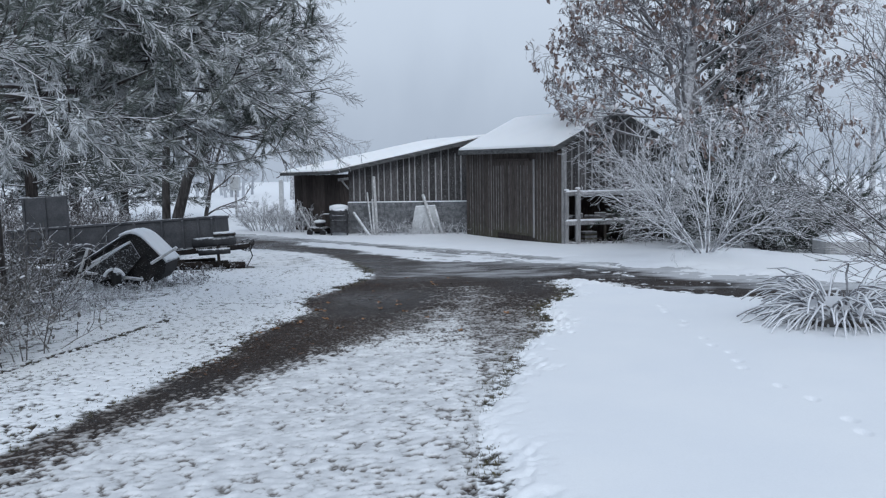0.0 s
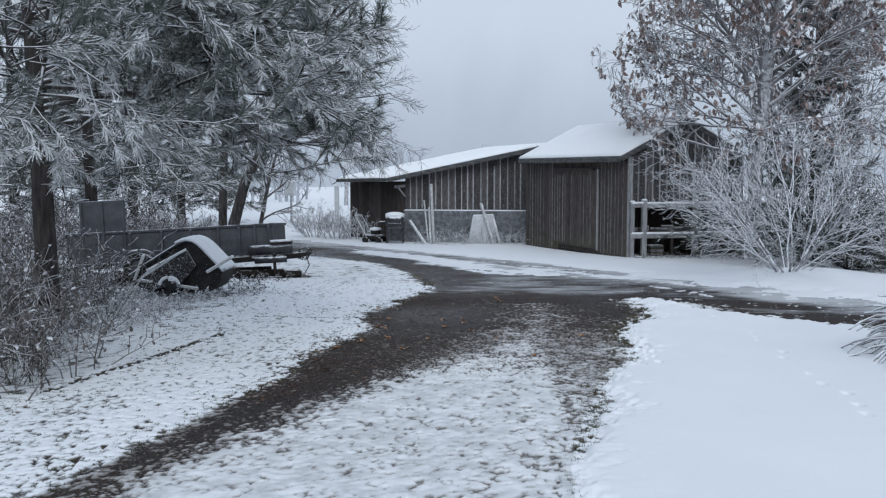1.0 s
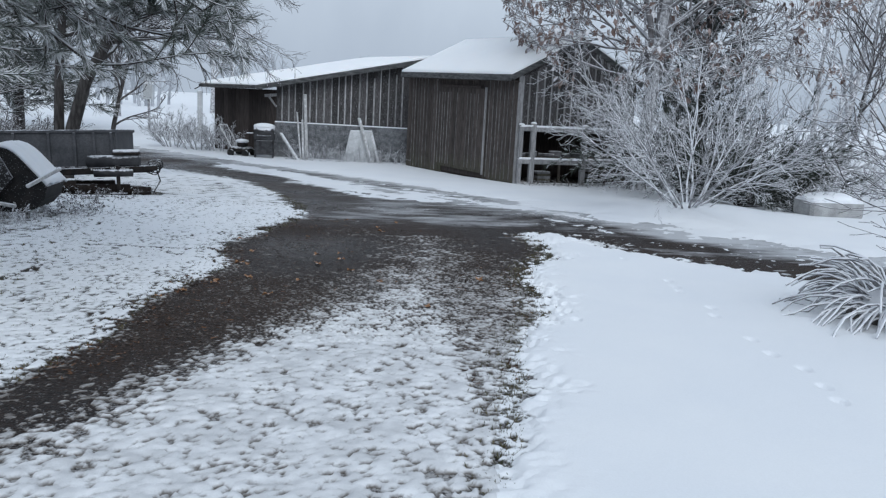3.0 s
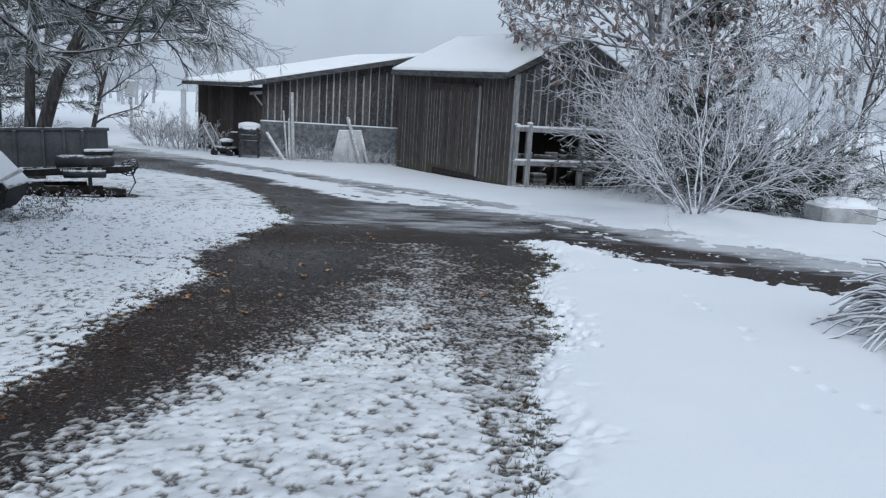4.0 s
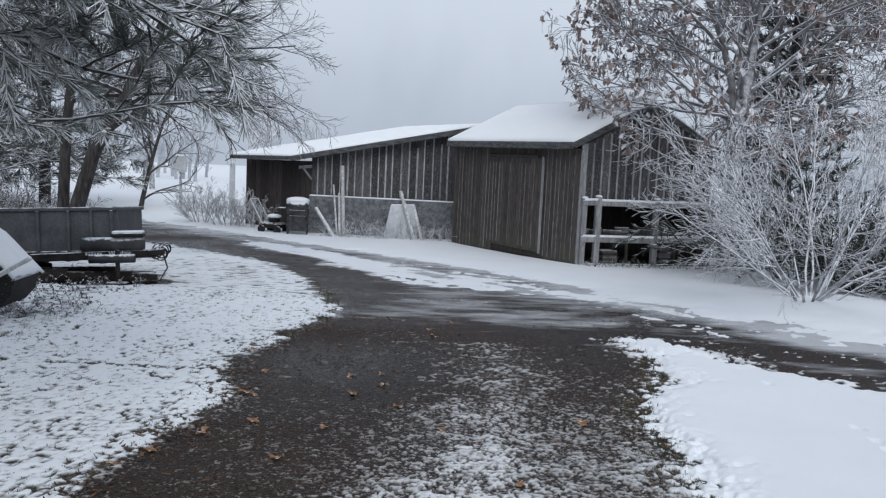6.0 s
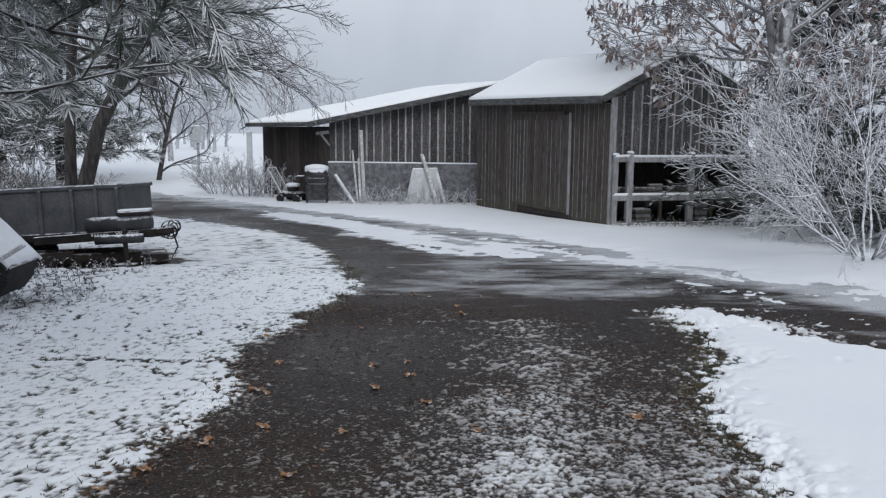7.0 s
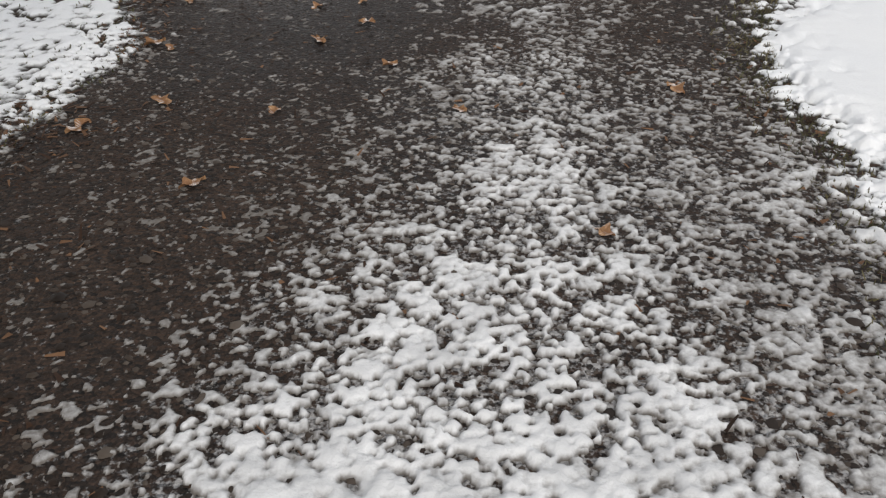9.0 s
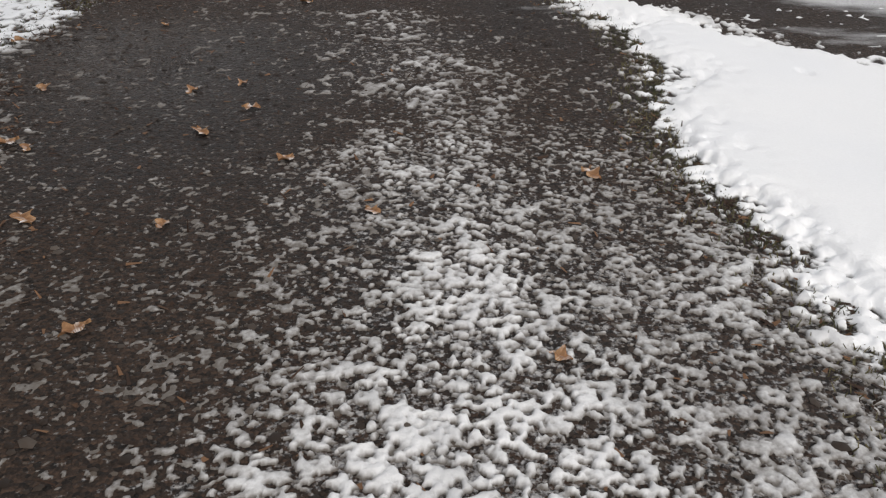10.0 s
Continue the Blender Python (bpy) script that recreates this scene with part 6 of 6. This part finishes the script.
stalks("planter_stalks", "dead flower stalks standing in the planter", wrng, 40, (7.25, 8.05, 16.55, 16.95), (0.15, 0.5), FROST, 0.5, 0.007, 4, None, 0.35)

# grass showing through the thin snow of the left lawn, and along the edges of the drive
lr = np.random.RandomState(141)
P = np.stack([lr.uniform(-6.5, -1.2, 150000), lr.uniform(5.0, 19.0, 150000)], -1)
dl = inside(P[:, 0], P[:, 1], LEFT_LAWN)
thin = fbm(P[:, 0], P[:, 1], 0.25, 31)
ok = (dl > -0.12) & (lr.rand(len(P)) < np.where(dl < 0.2, 0.40, 0.07 + 0.5 * np.clip(thin - 0.5, 0, 1) * 2 + 0.25 * ease(0.9, 1.5, dl) * (P[:, 1] < 13.4)))
E_ = np.stack([lr.uniform(0.1, 2.1, 70000), lr.uniform(5.0, 14.0, 70000)], -1)
dr = inside(E_[:, 0], E_[:, 1], RIGHT_LAWN)
ok2 = (dr > -0.30) & (dr < 0.02) & (lr.rand(len(E_)) < 0.9 * np.exp(-np.maximum(-dr - 0.05, 0) / 0.12))
P = np.concatenate([P[ok], E_[ok2]])
n = len(P)
z = height(P[:, 0], P[:, 1])
way = unit(np.stack([lr.normal(0, 0.7, n), lr.normal(0, 0.7, n), np.ones(n)], -1))
side = unit(np.cross(way, lr.normal(0, 1, (n, 3))))
lawn_grass = part("lawn_grass", needle_quads(np.stack([P[:, 0], P[:, 1], z], -1), way, side, np.where(np.arange(n) < ok.sum(), lr.uniform(0.012, 0.026, n), lr.uniform(0.012, 0.034, n)), np.where(np.arange(n) < ok.sum(), 0.009, 0.006)), GRASS)
tagged(lawn_grass, "short winter grass tips poking through thin snow", "grass", kind="stuff")

# ---- pebbles and fallen leaves on the drive ----
pr = np.random.RandomState(151)
n = 13000
P = np.stack([pr.uniform(-1.9, 1.35, n), 8.2 + 5.3 * pr.rand(n) ** 1.4], -1)
s = pr.lognormal(-4.95, 0.40, n)[:, None, None]
ico = np.array([(0, 0, 1), (0.9, 0, 0.3), (0.28, 0.85, 0.3), (-0.72, 0.53, 0.3), (-0.72, -0.53, 0.3), (0.28, -0.85, 0.3)])
V = ico[None] * s * pr.uniform(0.7, 1.3, (n, 1, 3)) * np.array([1, 1, 0.6])
a = pr.uniform(0, 6.28, (n, 1))
V = np.stack([V[..., 0] * np.cos(a) - V[..., 1] * np.sin(a), V[..., 0] * np.sin(a) + V[..., 1] * np.cos(a), V[..., 2]], -1)
V = V + np.stack([P[:, 0], P[:, 1], height(P[:, 0], P[:, 1]) - 0.001], -1)[:, None]
i = np.arange(n)[:, None] * 6
F = np.concatenate([i + np.array([[0, k, 1 + k % 5]]) for k in range(1, 6)])
pebbles = part("pebbles", (V.reshape(-1, 3), F), PEBBLE, smooth=False)
tagged(pebbles, "small wet stones of the gravel drive", "gravel", kind="stuff")

LEAFPOS = [(-1.5, 11.82), (-0.83, 11.72), (-1.45, 11.08), (-0.56, 11.46), (-0.59, 11.81), (-0.78, 11.18), (-1.94, 9.62), (-1.6, 10.2), (-1.75, 12.6), (-1.0, 12.9), (-1.35, 10.45), (-1.1, 9.75), (-0.9, 10.35), (0.75, 10.55)]
LEAFPOS += [(float(u), float(v)) for u, v in zip(pr.uniform(-1.9, 0.2, 9), pr.uniform(8.8, 14.5, 9))]
leaf_meshes = []
for k in range(4):
    bm = bmesh.new()
    outline = []
    for j in range(15):
        t = j / 14
        w = 0.030 * math.sin(math.pi * min(t * 1.05, 1)) * (1 + 0.45 * math.sin(t * 16 + k)) + 0.002
        outline.append((t * 0.11 - 0.055, w))
    top = [bm.verts.new((x, w, 0.010 * math.sin(9 * x * 10 + k) + 0.012 + 0.2 * w)) for x, w in outline]
    midv = [bm.verts.new((x, 0, 0.008)) for x, w in outline]
    bot = [bm.verts.new((x, -w, 0.010 * math.cos(8 * x * 10 + k) + 0.012 + 0.2 * w)) for x, w in outline]
    for j in range(14):
        bm.faces.new((midv[j], midv[j + 1], top[j + 1], top[j]))
        bm.faces.new((bot[j], bot[j + 1], midv[j + 1], midv[j]))
    me = bpy.data.meshes.new("fallen_leaf")
    bm.to_mesh(me)
    bm.free()
    me.materials.append(LITTER)
    leaf_meshes.append(me)
for k, (x, y) in enumerate(LEAFPOS):
    lf = new("fallen_leaf", leaf_meshes[k % 4])
    sc = pr.uniform(0.6, 1.1)
    lf.matrix_basis = pose(x, y, ground_z(x, y) + 0.004, pr.uniform(-8, 8), pr.uniform(-8, 8), pr.uniform(0, 360)) @ Matrix.Diagonal((sc, sc, sc, 1))
    tagged(lf, "curled orange-brown oak leaf lying on the wet gravel", "leaf", "leaves on the drive")

# dark mush of needles and torn leaves along the edges of the drive
mr_ = np.random.RandomState(161)
Q = np.stack([mr_.uniform(-2.4, 2.1, 70000), mr_.uniform(7.5, 14.5, 70000)], -1)
el, er = -inside(Q[:, 0], Q[:, 1], LEFT_LAWN), -inside(Q[:, 0], Q[:, 1], RIGHT_LAWN)
heap = fbm(Q[:, 0], Q[:, 1], 0.45, 33)
odds = np.maximum(np.where(el > -0.1, np.exp(-np.maximum(el, 0) / 0.22), 0) * 0.9, np.where(er > -0.05, np.exp(-np.maximum(er, 0) / 0.15), 0) * 0.7) * np.clip((heap - 0.35) * 4, 0.05, 1) + 0.015 * ((el > 0) & (er > 0))
Q = Q[mr_.rand(len(Q)) < odds]
n = len(Q)
flat = unit(np.concatenate([mr_.normal(0, 1, (n, 2)), mr_.normal(0.05, 0.12, (n, 1))], -1))
across = unit(np.cross(flat, np.array([0, 0, 1.0]) + mr_.normal(0, 0.25, (n, 3))))
mush = part("leaf_litter", needle_quads(np.stack([Q[:, 0], Q[:, 1], height(Q[:, 0], Q[:, 1]) + 0.006], -1), flat, across, mr_.uniform(0.012, 0.05, n), mr_.uniform(0.004, 0.018, n)), MUSH)
tagged(mush, "wet brown leaf fragments and needles beside the drive", "litter", kind="stuff")

# fallen limb on the right-hand bank and a white post by the far field
limb = thing("fallen_limb", (8.7, 20.2, ground_z(8.7, 20.2)), "snowy fallen limb slanting up from the bank", "branch")
part("wood", tubes([(np.array([(0, 0, 0.05), (0.8, 0.1, 0.42), (1.7, 0.15, 0.9), (2.4, 0.3, 1.15)]), np.array([0.09, 0.08, 0.07, 0.05]))]), FROST, limb, smooth=True)
post = thing("marker_post", (-6.3, 33.5, ground_z(-6.3, 33.5)), "white painted post standing at the field edge", "post")
part("shaft", boxed((0.16, 0.16, 1.75), (0, 0, 0.87), (0, 0, 0), 0.02), SHEET, post)

nest = thing("box_on_post", (-9.2, 38.0, ground_z(-9.2, 38.0)), "pale box on a thin post in the snowy field", "box")
part("post", boxed((0.09, 0.09, 1.32), (0, 0, 0.60), (0, 0, 0), 0.008), FROST, nest)
part("case", boxed((0.38, 0.32, 0.60), (0, 0, 1.55), (0, 0, 0), 0.02), SHEET, nest)
part("snow_cap", boxed((0.42, 0.36, 0.07), (0, 0, 1.885), (0, 0, 0), 0.03), SNOW, nest)

# low spreading juniper behind the frosted bush
for x, y, sd, h in ((6.7, 18.2, 1, 1.35), (7.9, 18.9, 2, 1.15), (6.6, 20.2, 3, 2.2), (7.7, 21.2, 4, 2.3)):
    base = (x, y, ground_z(x, y))
    jr = np.random.RandomState(170 + sd)
    jn = tree_thing("juniper", base, "low dark juniper with frosted feathery sprays", "bush", "junipers")
    out = []
    for i in range(26):
        a = 2.4 * i
        grow(jr, (x, y, base[2] + 0.05), (math.cos(a), math.sin(a), jr.uniform(0.25, 1.1)), jr.uniform(0.7, 1.4) * h, 0.02, [(7, 0.4, 0.6, 0.0, 0.1, 6, 0.25), (0, 0, 0, 0, 0.1, 4, 0)], 0, out)
    part("branch_frame", rel(tubes([(p, r) for lv, p, r in out]), base), BARK, jn)
    sp = np.concatenate([p[1:] for lv, p, r in out])
    wy_ = np.concatenate([p[1:] - p[:-1] for lv, p, r in out])
    part("foliage", rel(sprays(jr, sp, wy_, 10, 0.15, 0.014, 0.8), base), JUNIPER, jn)

# woods across the fields, the haze of falling snow painted into their pale colour
fr = np.random.RandomState(181)
paths = []
for i in range(210):
    a = math.radians(fr.uniform(20, 165))
    d = fr.uniform(56, 88)
    x, y = d * math.cos(a), d * math.sin(a)
    if abs(math.degrees(a) - 88) < 9 and d < 60:
        continue
    h = fr.uniform(1.6, 4.6) * (0.6 + 0.4 * vnoise(np.array([x]), np.array([y]), 14.0)[0])
    for lv, p, r in grow(fr, (x, y, ground_z(x, y) - 0.1), (fr.normal(0, 0.08), fr.normal(0, 0.08), 1), h, 0.12, [(9, 0.5, 0.6, 0.02, 0.06, 4, 0.1), (4, 0.5, 0.6, 0.0, 0.1, 2, 0.2), (0, 0, 0, 0, 0.1, 1, 0)]):
        paths.append((p, np.clip(r, 0.035, 0.059) if lv else r))
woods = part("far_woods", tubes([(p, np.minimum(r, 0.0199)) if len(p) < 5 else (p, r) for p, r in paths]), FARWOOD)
tagged(woods, "distant leafless woods with snow and haze painted into their pale colour", "woods", kind="stuff")
